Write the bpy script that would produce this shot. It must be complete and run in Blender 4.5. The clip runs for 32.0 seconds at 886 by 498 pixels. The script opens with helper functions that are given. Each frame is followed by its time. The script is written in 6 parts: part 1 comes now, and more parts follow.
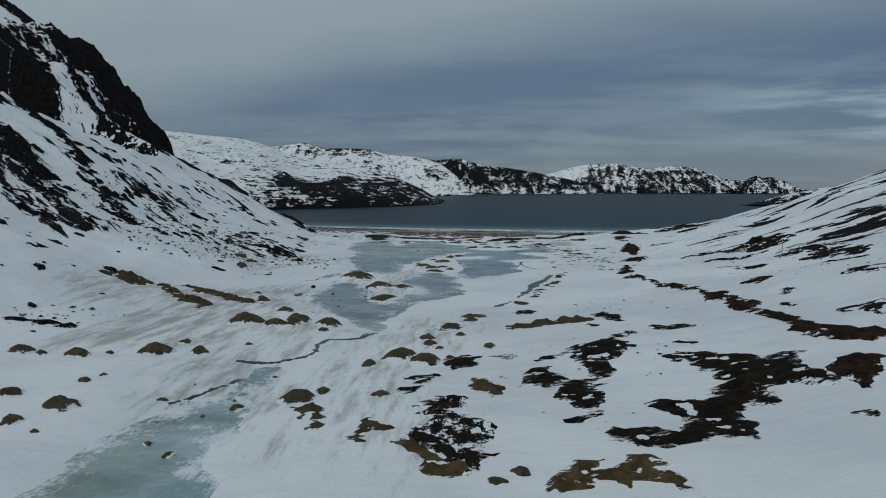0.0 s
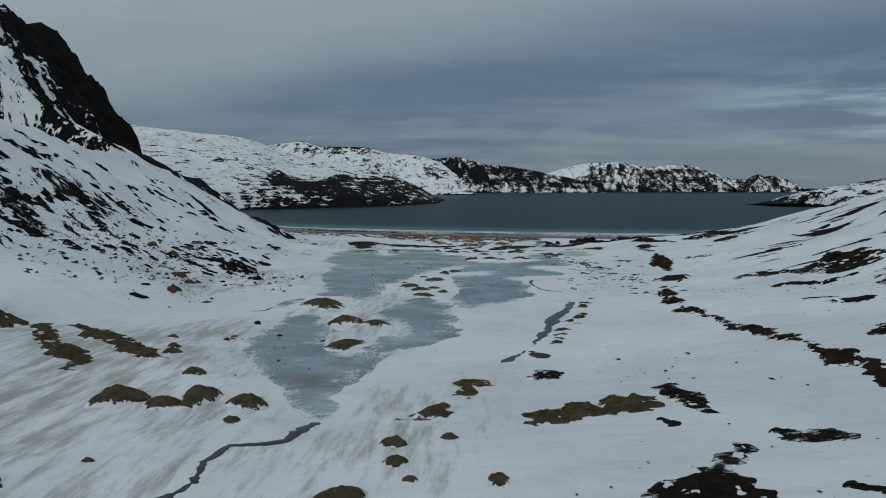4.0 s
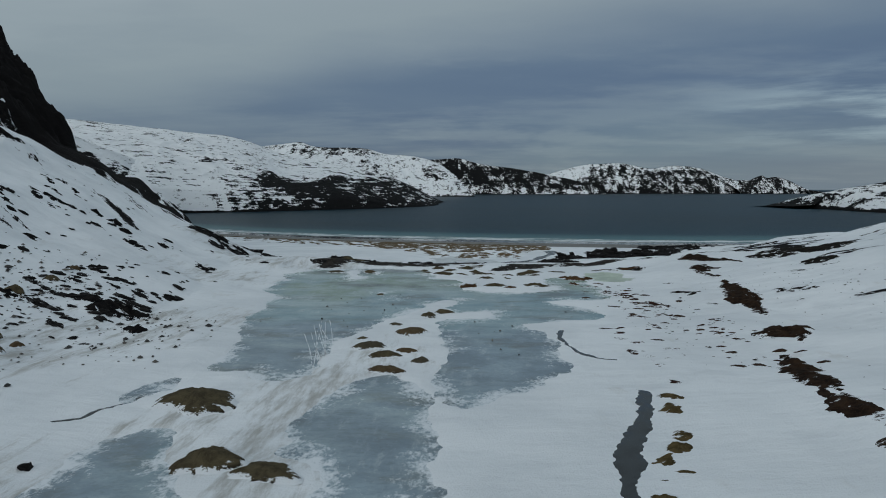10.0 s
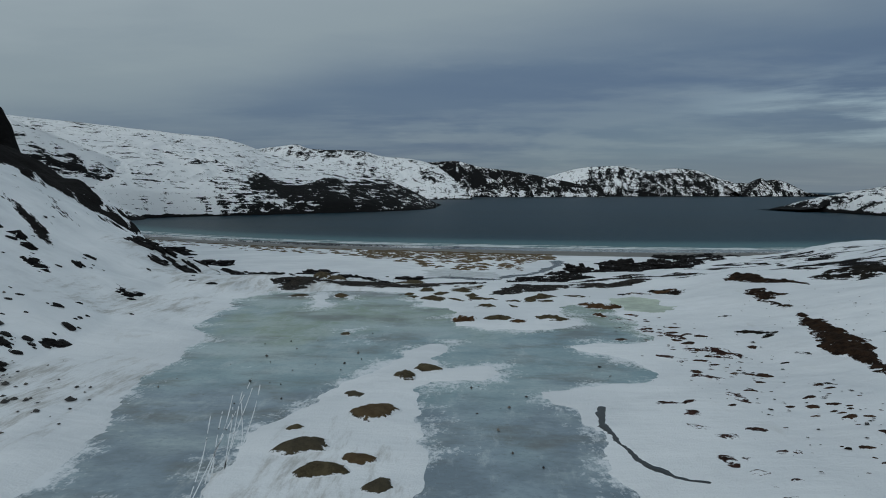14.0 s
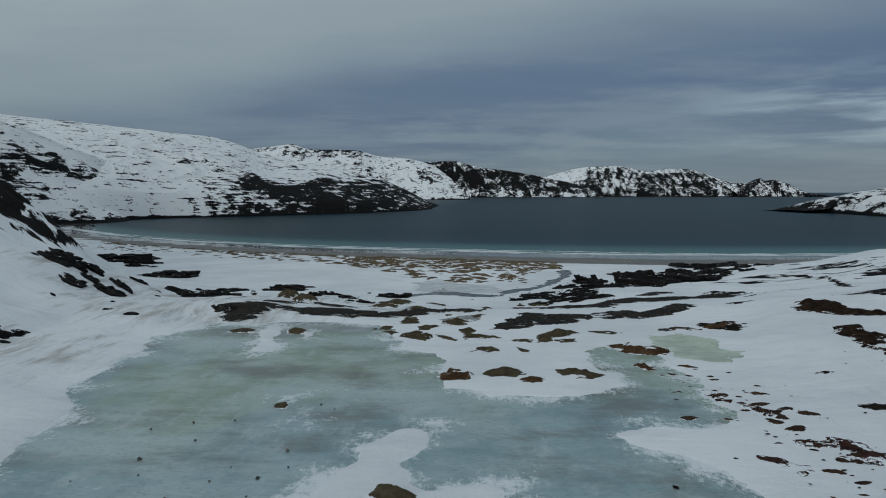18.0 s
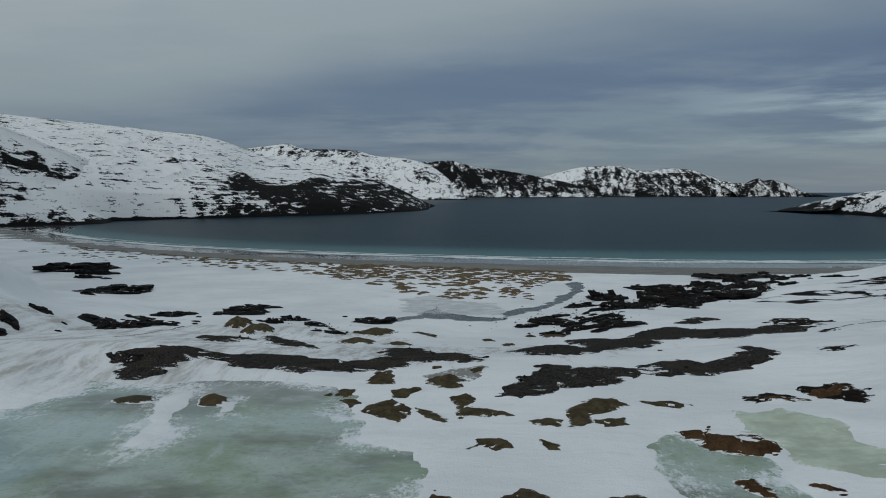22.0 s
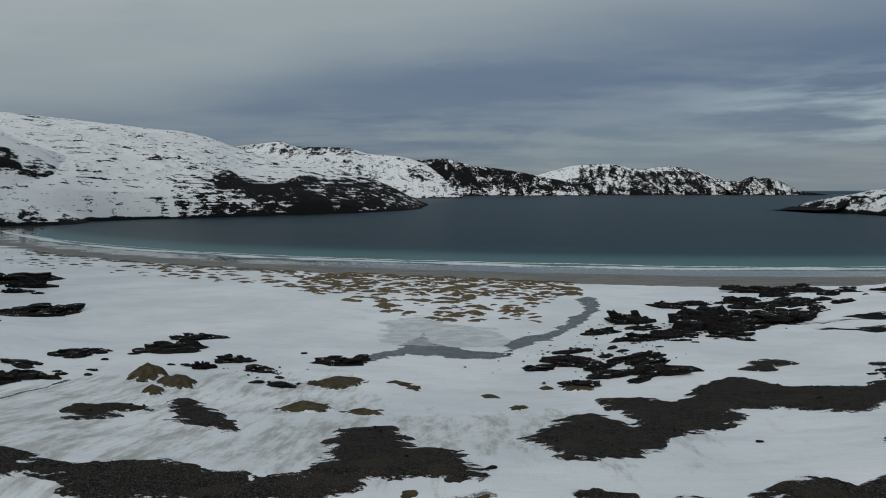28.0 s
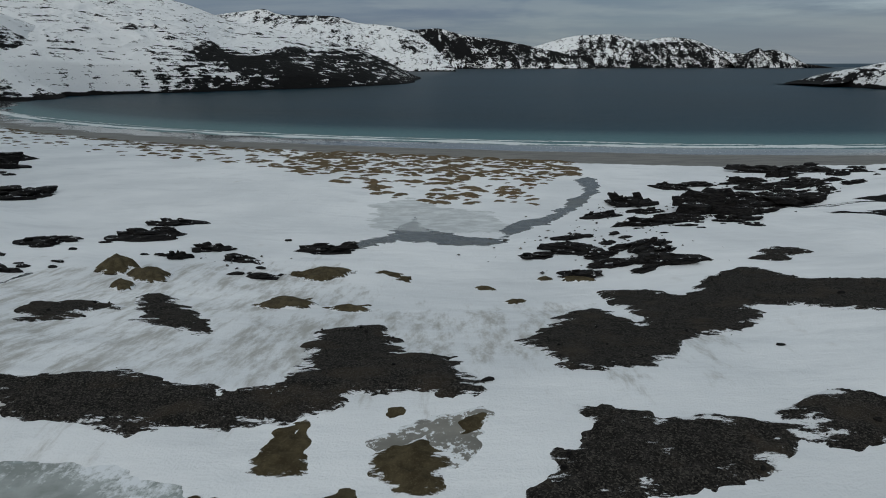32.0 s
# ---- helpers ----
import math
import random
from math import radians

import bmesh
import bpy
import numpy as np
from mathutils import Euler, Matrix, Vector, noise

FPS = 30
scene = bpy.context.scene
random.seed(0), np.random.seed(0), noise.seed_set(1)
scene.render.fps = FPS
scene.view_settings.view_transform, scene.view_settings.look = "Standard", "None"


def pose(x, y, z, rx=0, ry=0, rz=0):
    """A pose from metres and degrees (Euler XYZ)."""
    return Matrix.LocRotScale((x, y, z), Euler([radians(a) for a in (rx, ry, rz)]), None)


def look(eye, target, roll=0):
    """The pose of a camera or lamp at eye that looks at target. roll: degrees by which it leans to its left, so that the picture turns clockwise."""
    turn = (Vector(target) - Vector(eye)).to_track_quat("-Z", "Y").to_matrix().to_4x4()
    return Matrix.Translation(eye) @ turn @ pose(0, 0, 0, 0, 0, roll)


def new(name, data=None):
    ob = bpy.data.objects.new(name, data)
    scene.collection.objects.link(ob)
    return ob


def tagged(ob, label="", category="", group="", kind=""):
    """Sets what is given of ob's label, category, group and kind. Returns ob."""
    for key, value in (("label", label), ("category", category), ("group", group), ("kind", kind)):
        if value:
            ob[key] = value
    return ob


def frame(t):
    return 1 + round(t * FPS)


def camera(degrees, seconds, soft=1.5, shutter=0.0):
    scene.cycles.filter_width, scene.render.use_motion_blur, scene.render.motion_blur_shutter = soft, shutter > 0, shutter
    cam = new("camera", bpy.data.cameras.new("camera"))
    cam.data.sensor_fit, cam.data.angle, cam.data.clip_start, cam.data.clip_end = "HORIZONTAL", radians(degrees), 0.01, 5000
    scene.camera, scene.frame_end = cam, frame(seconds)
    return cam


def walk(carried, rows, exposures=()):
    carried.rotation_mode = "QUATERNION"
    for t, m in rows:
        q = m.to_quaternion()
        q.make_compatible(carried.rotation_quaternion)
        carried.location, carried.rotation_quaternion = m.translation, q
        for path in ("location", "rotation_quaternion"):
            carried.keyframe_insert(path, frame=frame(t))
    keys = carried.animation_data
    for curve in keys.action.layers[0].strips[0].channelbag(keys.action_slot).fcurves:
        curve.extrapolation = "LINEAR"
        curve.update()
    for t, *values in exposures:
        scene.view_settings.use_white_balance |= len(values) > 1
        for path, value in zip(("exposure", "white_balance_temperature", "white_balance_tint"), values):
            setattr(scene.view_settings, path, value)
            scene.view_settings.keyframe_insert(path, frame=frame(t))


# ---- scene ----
# ---------------------------------------------------------------- camera
cam = camera(70.4, 32.0, 1.0)
PATH = [
    (0, pose(-0.03, -87.26, 17.30, 84.59, 0, 3.10)),
    (1, pose(-0.03, -80.48, 17.48, 84.48, 0, 3.09)),
    (2, pose(-0.01, -73.85, 17.66, 84.47, 0, 3.09)),
    (3, pose(-0.00, -67.15, 17.78, 84.47, 0, 3.09)),
    (3.5, pose(-0.00, -63.73, 17.82, 84.46, 0, 3.10)),
    (4.5, pose(-0.00, -56.75, 17.88, 84.46, 0, 3.11)),
    (5.5, pose(-0.01, -49.76, 17.94, 84.48, 0, 3.11)),
    (6.5, pose(-0.01, -43.09, 17.98, 84.49, 0, 3.11)),
    (7.5, pose(-0.02, -36.39, 17.97, 84.49, 0, 3.11)),
    (8.5, pose(-0.01, -29.70, 17.93, 84.54, 0, 3.11)),
    (9.5, pose(0.00, -22.88, 17.89, 84.58, 0, 3.10)),
    (10.5, pose(0.02, -16.13, 17.87, 84.61, 0, 3.06)),
    (11.5, pose(0.02, -9.55, 17.89, 84.68, 0, 3.01)),
    (12.5, pose(0.03, -3.18, 17.93, 84.74, 0, 2.97)),
    (13.5, pose(0.05, 3.23, 18.00, 84.82, 0, 2.93)),
    (14.5, pose(0.10, 9.62, 18.08, 84.85, 0, 2.88)),
    (15.5, pose(0.16, 15.75, 18.19, 84.87, 0, 2.84)),
    (16.5, pose(0.20, 21.90, 18.30, 84.89, 0, 2.79)),
    (17.5, pose(0.22, 28.11, 18.42, 84.86, 0, 2.73)),
    (18.5, pose(0.19, 34.41, 18.52, 84.84, 0, 2.66)),
    (19.5, pose(0.16, 40.79, 18.61, 84.85, 0, 2.59)),
    (20.5, pose(0.14, 47.25, 18.68, 84.86, 0, 2.53)),
    (21.5, pose(0.15, 53.68, 18.78, 84.86, 0, 2.48)),
    (22.5, pose(0.17, 60.13, 18.91, 84.82, 0, 2.43)),
    (23.5, pose(0.17, 66.60, 19.07, 84.78, 0, 2.39)),
    (24, pose(0.15, 69.83, 19.17, 84.76, 0, 2.37)),
    (24.5, pose(0.13, 72.95, 19.25, 84.86, 0, 2.34)),
    (25, pose(0.11, 75.88, 19.32, 84.94, 0, 2.31)),
    (25.5, pose(0.09, 78.49, 19.36, 85.00, 0, 2.27)),
    (26.5, pose(0.10, 82.30, 19.40, 85.20, 0, 2.20)),
    (27.5, pose(0.10, 83.40, 19.35, 85.32, 0, 2.08)),
    (28, pose(0.10, 83.45, 19.28, 84.68, 0, 1.94)),
    (28.5, pose(0.10, 84.53, 19.21, 84.26, 0, 1.90)),
    (29, pose(0.08, 89.87, 18.97, 84.14, 0, 1.87)),
    (29.5, pose(0.08, 92.12, 18.85, 84.07, 0, 1.82)),
    (30, pose(0.11, 91.76, 19.00, 82.96, 0, 1.72)),
    (30.5, pose(0.11, 91.22, 19.00, 80.85, 0, 1.60)),
    (31, pose(0.09, 90.66, 18.89, 78.39, 0, 1.51)),
    (31.5, pose(0.10, 90.22, 19.05, 75.64, 0, 1.44)),
    (32, pose(0.09, 89.89, 19.02, 73.52, 0, 1.37)),
]
walk(cam, PATH, [(0, 0.0, 6250, 6), (19, 0.02, 6250, 6), (25, 0.17, 6700, 9), (32, 0.18, 6650, 9)])


# ---------------------------------------------------------------- light
class Web:
    """A small hand for node trees: call it with a node type, its settings and its inputs."""

    def __init__(self, tree):
        self.tree = tree
        tree.nodes.clear()

    def __call__(self, kind, sets=None, **ins):
        n = self.tree.nodes.new(kind)
        for k, v in (sets or {}).items():
            setattr(n, k, v)
        for k, v in ins.items():
            name = k[1:] if k[0] == "_" else k.replace("_", " ")
            s = n.inputs[int(name)] if name.isdigit() else n.inputs[name]
            if isinstance(v, bpy.types.NodeSocket):
                self.tree.links.new(v, s)
            else:
                s.default_value = v
        return n

    def math(self, op, a, b=0.0, c=0.0, clamp=False):
        return self("ShaderNodeMath", {"operation": op, "use_clamp": clamp}, _0=a, _1=b, _2=c).outputs[0]

    def mix(self, k, a, b, how="MIX"):
        n = self("ShaderNodeMix", {"data_type": "RGBA", "blend_type": how, "clamp_factor": True})
        for i, v in ((0, k), (6, a), (7, b)):
            if isinstance(v, bpy.types.NodeSocket):
                self.tree.links.new(v, n.inputs[i])
            elif i:
                n.inputs[i].default_value = (*v, 1) if len(v) == 3 else v
            else:
                n.inputs[i].default_value = v
        return n.outputs[2]

    def noise(self, at, scale, detail=4.0, rough=0.55, stretch=(1, 1, 1), shift=(0, 0, 0)):
        if stretch != (1, 1, 1) or shift != (0, 0, 0):
            at = self("ShaderNodeMapping", None, Vector=at, Scale=stretch, Location=shift).outputs[0]
        return self("ShaderNodeTexNoise", None, Vector=at, Scale=scale, Detail=detail, Roughness=rough).outputs[0]

    def ramp(self, fac, stops):
        n = self("ShaderNodeValToRGB", None, Fac=fac)
        e = n.color_ramp.elements
        while len(e) < len(stops):
            e.new(0.5)
        for s, (p, c) in zip(e, stops):
            s.position, s.color = p, (*c, 1) if isinstance(c, tuple) else (c, c, c, 1)
        return n.outputs[0]

    def step(self, v, a, b):
        return self("ShaderNodeMapRange", {"interpolation_type": "SMOOTHSTEP"}, Value=v, From_Min=a, From_Max=b).outputs[0]


SUN_HIGH, SUN_ROUND = 24.0, 205.0
world = bpy.data.worlds.new("overcast_sky")
scene.world = world
world.use_nodes = True
w = Web(world.node_tree)
way = w("ShaderNodeTexCoord").outputs["Generated"]
xyz = w("ShaderNodeSeparateXYZ", None, Vector=way).outputs
blue = w("ShaderNodeTexSky", {"sky_type": "NISHITA", "sun_disc": False, "sun_elevation": radians(SUN_HIGH), "sun_rotation": radians(SUN_ROUND)}).outputs[0]
flat = w.math("ADD", w.math("ABSOLUTE", xyz[2]), 0.10)
deck = w("ShaderNodeCombineXYZ", None, X=w.math("DIVIDE", xyz[0], flat), Y=w.math("DIVIDE", xyz[1], flat), Z=xyz[2]).outputs[0]
large = w.noise(deck, 0.42, 3.0, 0.5, (0.55, 1.0, 1.0), (1.2, 0.9, 0))
bands = w.noise(deck, 0.9, 6.0, 0.58, (0.6, 1.1, 1.0), (3.1, 0, 0))
wisp = w.noise(way, 4.5, 6.0, 0.55, (0.8, 0.8, 4.0), (0.3, 0, 0))
# thick stratus: bluish and dark low down over the sea, pale grey higher up
high = w.math("ADD", xyz[2], w.math("MULTIPLY", w.math("SUBTRACT", large, 0.5), 0.26))
high = w.math("ADD", high, w.math("MULTIPLY", w.math("SUBTRACT", wisp, 0.5), 0.06))
# the cloud thins towards the west and is heaviest to the north-east
side = w.math("DIVIDE", xyz[0], w.math("MAXIMUM", w.math("ABSOLUTE", xyz[1]), 0.25))
high = w.math("ADD", high, w.math("MULTIPLY", w.math("MINIMUM", w.math("MAXIMUM", side, -0.75), 0.26), -0.15))
deckcol = w.ramp(high, [(0.0, (0.105, 0.145, 0.195)), (0.045, (0.086, 0.122, 0.180)), (0.10, (0.066, 0.096, 0.162)), (0.150, (0.092, 0.126, 0.184)),
                        (0.27, (0.240, 0.276, 0.294)), (0.50, (0.33, 0.370, 0.39)), (1.0, (0.52, 0.57, 0.60))])
deckcol = w.mix(w.math("MULTIPLY", w.step(bands, 0.44, 0.66), 0.40), deckcol, (0.195, 0.232, 0.262))
gaps = w.math("MULTIPLY", w.step(w.noise(way, 3.2, 5.0, 0.6, (0.8, 0.8, 4.0), (4.4, 1.0, 0.2)), 0.56, 0.68), w.step(xyz[2], 0.30, 0.10))
deckcol = w.mix(w.math("MULTIPLY", gaps, 0.30), deckcol, (0.25, 0.285, 0.30))
# breaks over the sea to the east
rift = w.math("MULTIPLY", w.step(side, 0.22, 0.62), w.math("MULTIPLY", w.step(xyz[2], 0.035, 0.085), w.step(xyz[2], 0.19, 0.11)))
rift = w.math("MULTIPLY", rift, w.step(w.noise(way, 5.5, 6.0, 0.6, (0.7, 0.7, 6.0), (1.7, 2.0, 0.6)), 0.42, 0.66))
deckcol = w.mix(w.math("MULTIPLY", rift, 0.8), deckcol, (0.30, 0.37, 0.41))
deckcol = w.mix(w.math("MULTIPLY", w.math("MULTIPLY", w.step(side, 0.3, 0.7), w.step(xyz[2], 0.10, 0.02)), 0.35), deckcol, (0.175, 0.20, 0.235))
sky = w.mix(0.010, deckcol, blue, "ADD")
below = w.step(xyz[2], 0.0005, -0.0015)
sky = w.mix(below, sky, (0.03, 0.048, 0.066))
w("ShaderNodeOutputWorld", None, Surface=w("ShaderNodeBackground", None, Color=sky, Strength=1.0).outputs[0])

sun = new("sun", bpy.data.lights.new("sun", "SUN"))
sun.data.energy, sun.data.angle, sun.data.color = 0.5, radians(25), (1.0, 0.96, 0.90)
a, b = radians(SUN_HIGH), radians(SUN_ROUND)
sun.matrix_world = look((0, 0, 200), (-200 * math.sin(b) * math.cos(a), -200 * math.cos(b) * math.cos(a), 200 - 200 * math.sin(a)))

# ---------------------------------------------------------------- materials
def material(name):
    m = bpy.data.materials.new(name)
    m.use_nodes = True
    web = Web(m.node_tree)
    at = web("ShaderNodeTexCoord").outputs["Object"]
    return m, web, at


def finish(web, color, rough, height=None, strength=0.4, distance=0.1, **more):
    ins = dict(Base_Color=color, Roughness=rough, **more)
    if height is not None:
        ins["Normal"] = web("ShaderNodeBump", None, Strength=strength, Distance=distance, Height=height).outputs[0]
    sh = web("ShaderNodeBsdfPrincipled", None, **ins)
    web("ShaderNodeOutputMaterial", None, Surface=sh.outputs[0])


def mask_of(web, name):
    return web("ShaderNodeAttribute", {"attribute_type": "GEOMETRY", "attribute_name": name}).outputs["Fac"]


def make_snow():
    m, g, at = material("wind_packed_snow")
    big, mid, fine = g.noise(at, 0.05, 4), g.noise(at, 0.45, 6, 0.6, (1, 0.45, 1)), g.noise(at, 7.0, 4, 0.6)
    col = g.mix(g.step(big, 0.36, 0.66), (0.82, 0.84, 0.865), (0.71, 0.735, 0.765))
    col = g.mix(g.math("MULTIPLY", g.step(g.noise(at, 0.16, 6, 0.62, (0.6, 1.3, 1), (8, 1, 0)), 0.5, 0.72), 0.6), col, (0.64, 0.665, 0.695))
    # blown silt in streaks
    dust = g.math("MULTIPLY", g.step(mid, 0.56, 0.78), g.step(g.noise(at, 0.09, 3, 0.5, (1, 1, 1), (5, 3, 0)), 0.50, 0.66))
    col = g.mix(g.math("MULTIPLY", dust, 0.55), col, (0.52, 0.505, 0.475))
    flow = g("ShaderNodeMapping", None, Vector=at, Rotation=(0, 0, radians(-24)), Scale=(1.0, 0.22, 1.0)).outputs[0]
    silt = g.math("ADD", mask_of(g, "silt"), g.math("MULTIPLY", g.math("SUBTRACT", g.noise(flow, 0.60, 10, 0.72, (1, 1, 1), (2, 2, 0)), 0.5), 4.6))
    col = g.mix(g.math("MULTIPLY", g.step(silt, 0.10, 1.15), 0.78), col, (0.32, 0.305, 0.275))
    # bare stone and heath where the wind has taken the snow
    turned = g("ShaderNodeMapping", None, Vector=at, Rotation=(0, 0, radians(33))).outputs[0]
    tilt = g("ShaderNodeMapping", None, Vector=turned, Scale=(0.30, 1.0, 0.22)).outputs[0]
    speck = g.math("ADD", g.math("MULTIPLY", g.math("SUBTRACT", g.noise(tilt, 0.42, 9, 0.68), 0.5), 6.0), mask_of(g, "bare"))
    bare = g.step(speck, 0.44, 0.56)
    stone = g.mix(g.noise(at, 1.1, 6, 0.7), (0.004, 0.004, 0.005), (0.018, 0.016, 0.015))
    sand = g.step(g.math("ADD", mask_of(g, "sand"), g.math("MULTIPLY", g.math("SUBTRACT", mid, 0.5), 1.2)), 0.35, 0.6)
    damp = g.step(g.math("ADD", mask_of(g, "wet"), g.math("MULTIPLY", g.math("SUBTRACT", g.noise(at, 0.05, 5, 0.6, (0.35, 1.6, 1)), 0.5), 1.2)), 0.38, 0.58)
    dry = g.mix(g.step(g.noise(at, 0.25, 7, 0.65, (0.4, 1.4, 1)), 0.4, 0.62), (0.185, 0.178, 0.165), (0.130, 0.127, 0.120))
    wet = g.mix(damp, dry, (0.115, 0.118, 0.120))
    col = g.mix(bare, col, stone)
    col = g.mix(sand, col, wet)
    rough = g.math("MULTIPLY_ADD", bare, 0.2, 0.62)
    mirror = g.math("MULTIPLY", damp, sand)
    rough = g.math("MULTIPLY_ADD", mirror, -0.54, rough)
    drift = g.noise(at, 0.22, 5, 0.55, (0.45, 1.5, 1), (3, 1, 0))
    bump = g.math("ADD", g.math("MULTIPLY", mid, 1.0), g.math("MULTIPLY", fine, 0.4))
    bump = g.math("MULTIPLY_ADD", drift, 2.6, bump)
    bump = g.math("MULTIPLY", g.math("MULTIPLY_ADD", bare, 0.5, bump), g.math("MULTIPLY_ADD", mirror, -0.97, 1.0))
    finish(g, col, rough, bump, 0.6, 0.3, Specular_IOR_Level=g.math("MULTIPLY_ADD", bare, -0.21, g.math("MULTIPLY_ADD", mirror, 0.35, 0.25)))
    return m


def make_ice():
    m, g, at = material("lake_ice")
    big, mid, fine = g.noise(at, 0.05, 5, 0.55, (1, 0.6, 1)), g.noise(at, 0.20, 7, 0.64, (0.8, 1.0, 1)), g.noise(at, 2.2, 7, 0.72, (1.2, 0.8, 1))
    col = g.mix(g.step(mid, 0.36, 0.64), (0.185, 0.285, 0.315), (0.30, 0.405, 0.43))
    cold = g.mix(g.step(mid, 0.38, 0.66), (0.155, 0.205, 0.25), (0.27, 0.345, 0.40))
    old = g.math("ADD", mask_of(g, "upper"), g.math("MULTIPLY", g.math("SUBTRACT", big, 0.5), 2.0))
    col = g.mix(g.step(old, 0.3, 0.7), cold, col)
    moss = g.mix(g.step(mid, 0.38, 0.62), (0.235, 0.300, 0.190), (0.36, 0.43, 0.37))
    col = g.mix(g.math("MULTIPLY", g.step(old, 0.90, 1.30), 0.85), col, moss)
    murk = g.step(g.noise(at, 0.15, 8, 0.66, (0.55, 1.1, 1), (9, 4, 0)), 0.48, 0.66)
    col = g.mix(g.math("MULTIPLY", murk, 0.72), col, g.mix(mid, (0.085, 0.100, 0.098), (0.150, 0.150, 0.125)))
    film = g.step(g.noise(at, 0.07, 9, 0.68, (0.5, 1.2, 1), (6, 9, 0)), 0.46, 0.68)
    col = g.mix(g.math("MULTIPLY", film, 0.80), col, (0.44, 0.53, 0.545))
    feather = g.step(g.noise(g("ShaderNodeMapping", None, Vector=at, Rotation=(0, 0, radians(20)), Scale=(1.0, 0.30, 1.0)).outputs[0], 0.55, 9, 0.72, (1, 1, 1), (4, 8, 0)), 0.53, 0.72)
    col = g.mix(g.math("MULTIPLY", feather, 0.55), col, (0.50, 0.57, 0.60))
    grit = g.step(g.noise(at, 3.2, 6, 0.75, (0.7, 1.2, 1), (1, 2, 0)), 0.50, 0.66)
    col = g.mix(g.math("MULTIPLY", grit, 0.35), col, (0.10, 0.125, 0.135))
    dull = mask_of(g, "slush")
    col = g.mix(dull, col, g.mix(g.step(mid, 0.4, 0.62), (0.20, 0.215, 0.215), (0.38, 0.40, 0.405)))
    streak = g.step(g.noise(at, 0.5, 6, 0.7, (0.6, 1.1, 1), (2, 6, 0)), 0.54, 0.74)
    col = g.mix(g.math("MULTIPLY", streak, 0.5), col, (0.42, 0.50, 0.53))
    frost = g.math("ADD", g.math("MULTIPLY", g.math("SUBTRACT", fine, 0.5), 2.6), mask_of(g, "frost"))
    frost = g.math("ADD", frost, g.math("MULTIPLY", g.math("SUBTRACT", mid, 0.5), 3.4))
    frost = g.step(frost, 0.50, 1.12)
    col = g.mix(frost, col, (0.72, 0.75, 0.785))
    finish(g, col, g.math("MULTIPLY_ADD", frost, 0.35, 0.24), g.math("ADD", fine, g.math("MULTIPLY", frost, 0.8)), 0.2, 0.06, Specular_IOR_Level=0.3)
    return m


def make_sea():
    m, g, at = material("sea_water")
    chop = g.noise(at, 0.35, 6, 0.62, (1, 1.8, 1))
    swell = g.noise(at, 0.03, 3, 0.5, (0.6, 2.2, 1))
    near = mask_of(g, "shallow")
    deep = g.mix(g.step(g.noise(at, 0.004, 5, 0.6, (0.5, 1.6, 1)), 0.4, 0.6), (0.0012, 0.0185, 0.0290), (0.0018, 0.0235, 0.0375))
    col = g.mix(g.step(near, 0.05, 0.75), deep, (0.006, 0.036, 0.053))
    col = g.mix(g.step(near, 0.62, 1.0), col, (0.075, 0.160, 0.175))
    finish(g, col, 0.34, g.math("ADD", chop, g.math("MULTIPLY", swell, 1.5)), 0.35, 0.5, Specular_IOR_Level=0.02)
    return m


def make_hill():
    m, g, at = material("snowy_mountain_rock")
    fine = g.noise(at, 0.10, 9, 0.74, (1, 1, 2.2))
    spot = g.noise(at, 0.045, 8, 0.74, (1, 1, 1.8))
    ledge = g.noise(at, 0.030, 8, 0.70, (0.8, 0.8, 12.0))
    k = g.math("ADD", mask_of(g, "bare"), g.math("MULTIPLY", g.math("SUBTRACT", fine, 0.5), 3.6))
    k = g.math("ADD", k, g.math("MULTIPLY", g.math("SUBTRACT", spot, 0.5), 3.0))
    k = g.math("ADD", k, g.math("MULTIPLY", g.math("SUBTRACT", ledge, 0.5), mask_of(g, "ledge")))
    terraced = mask_of(g, "ledge")
    gully = g.noise(at, 0.035, 8, 0.70, (1.0, 0.6, 0.16), (3, 1, 0))
    k = g.math("ADD", k, g.math("MULTIPLY", g.math("SUBTRACT", gully, 0.5), g.math("SUBTRACT", 3.4, g.math("MULTIPLY", g.step(terraced, 1.3, 2.2), 2.6))))
    rock = g.step(k, 0.46, 0.55)
    snow = g.mix(g.step(g.noise(at, 0.006, 4), 0.4, 0.65), (0.92, 0.93, 0.945), (0.86, 0.875, 0.90))
    stone = g.mix(g.noise(at, 0.12, 6, 0.7), (0.004, 0.005, 0.006), (0.020, 0.019, 0.019))
    finish(g, g.mix(rock, snow, stone), 0.8, fine, 0.7, 6.0, Specular_IOR_Level=0.05)
    return m


SNOW, ICE_MAT, SEA_MAT, HILL_MAT = make_snow(), make_ice(), make_sea(), make_hill()


# ---------------------------------------------------------------- the lie of the land
SEA = -9.5
ICE = 0.7


def lattice(ix, iy, seed):
    """A repeatable random number, 0 to 1, for each lattice cell."""
    h = (ix.astype(np.int64) * 374761393 + iy.astype(np.int64) * 668265263 + seed * 1442695041) & 0xFFFFFFFF
    h = ((h ^ (h >> 13)) * 1274126177) & 0xFFFFFFFF
    return ((h ^ (h >> 16)) & 0xFFFF) / 65535.0


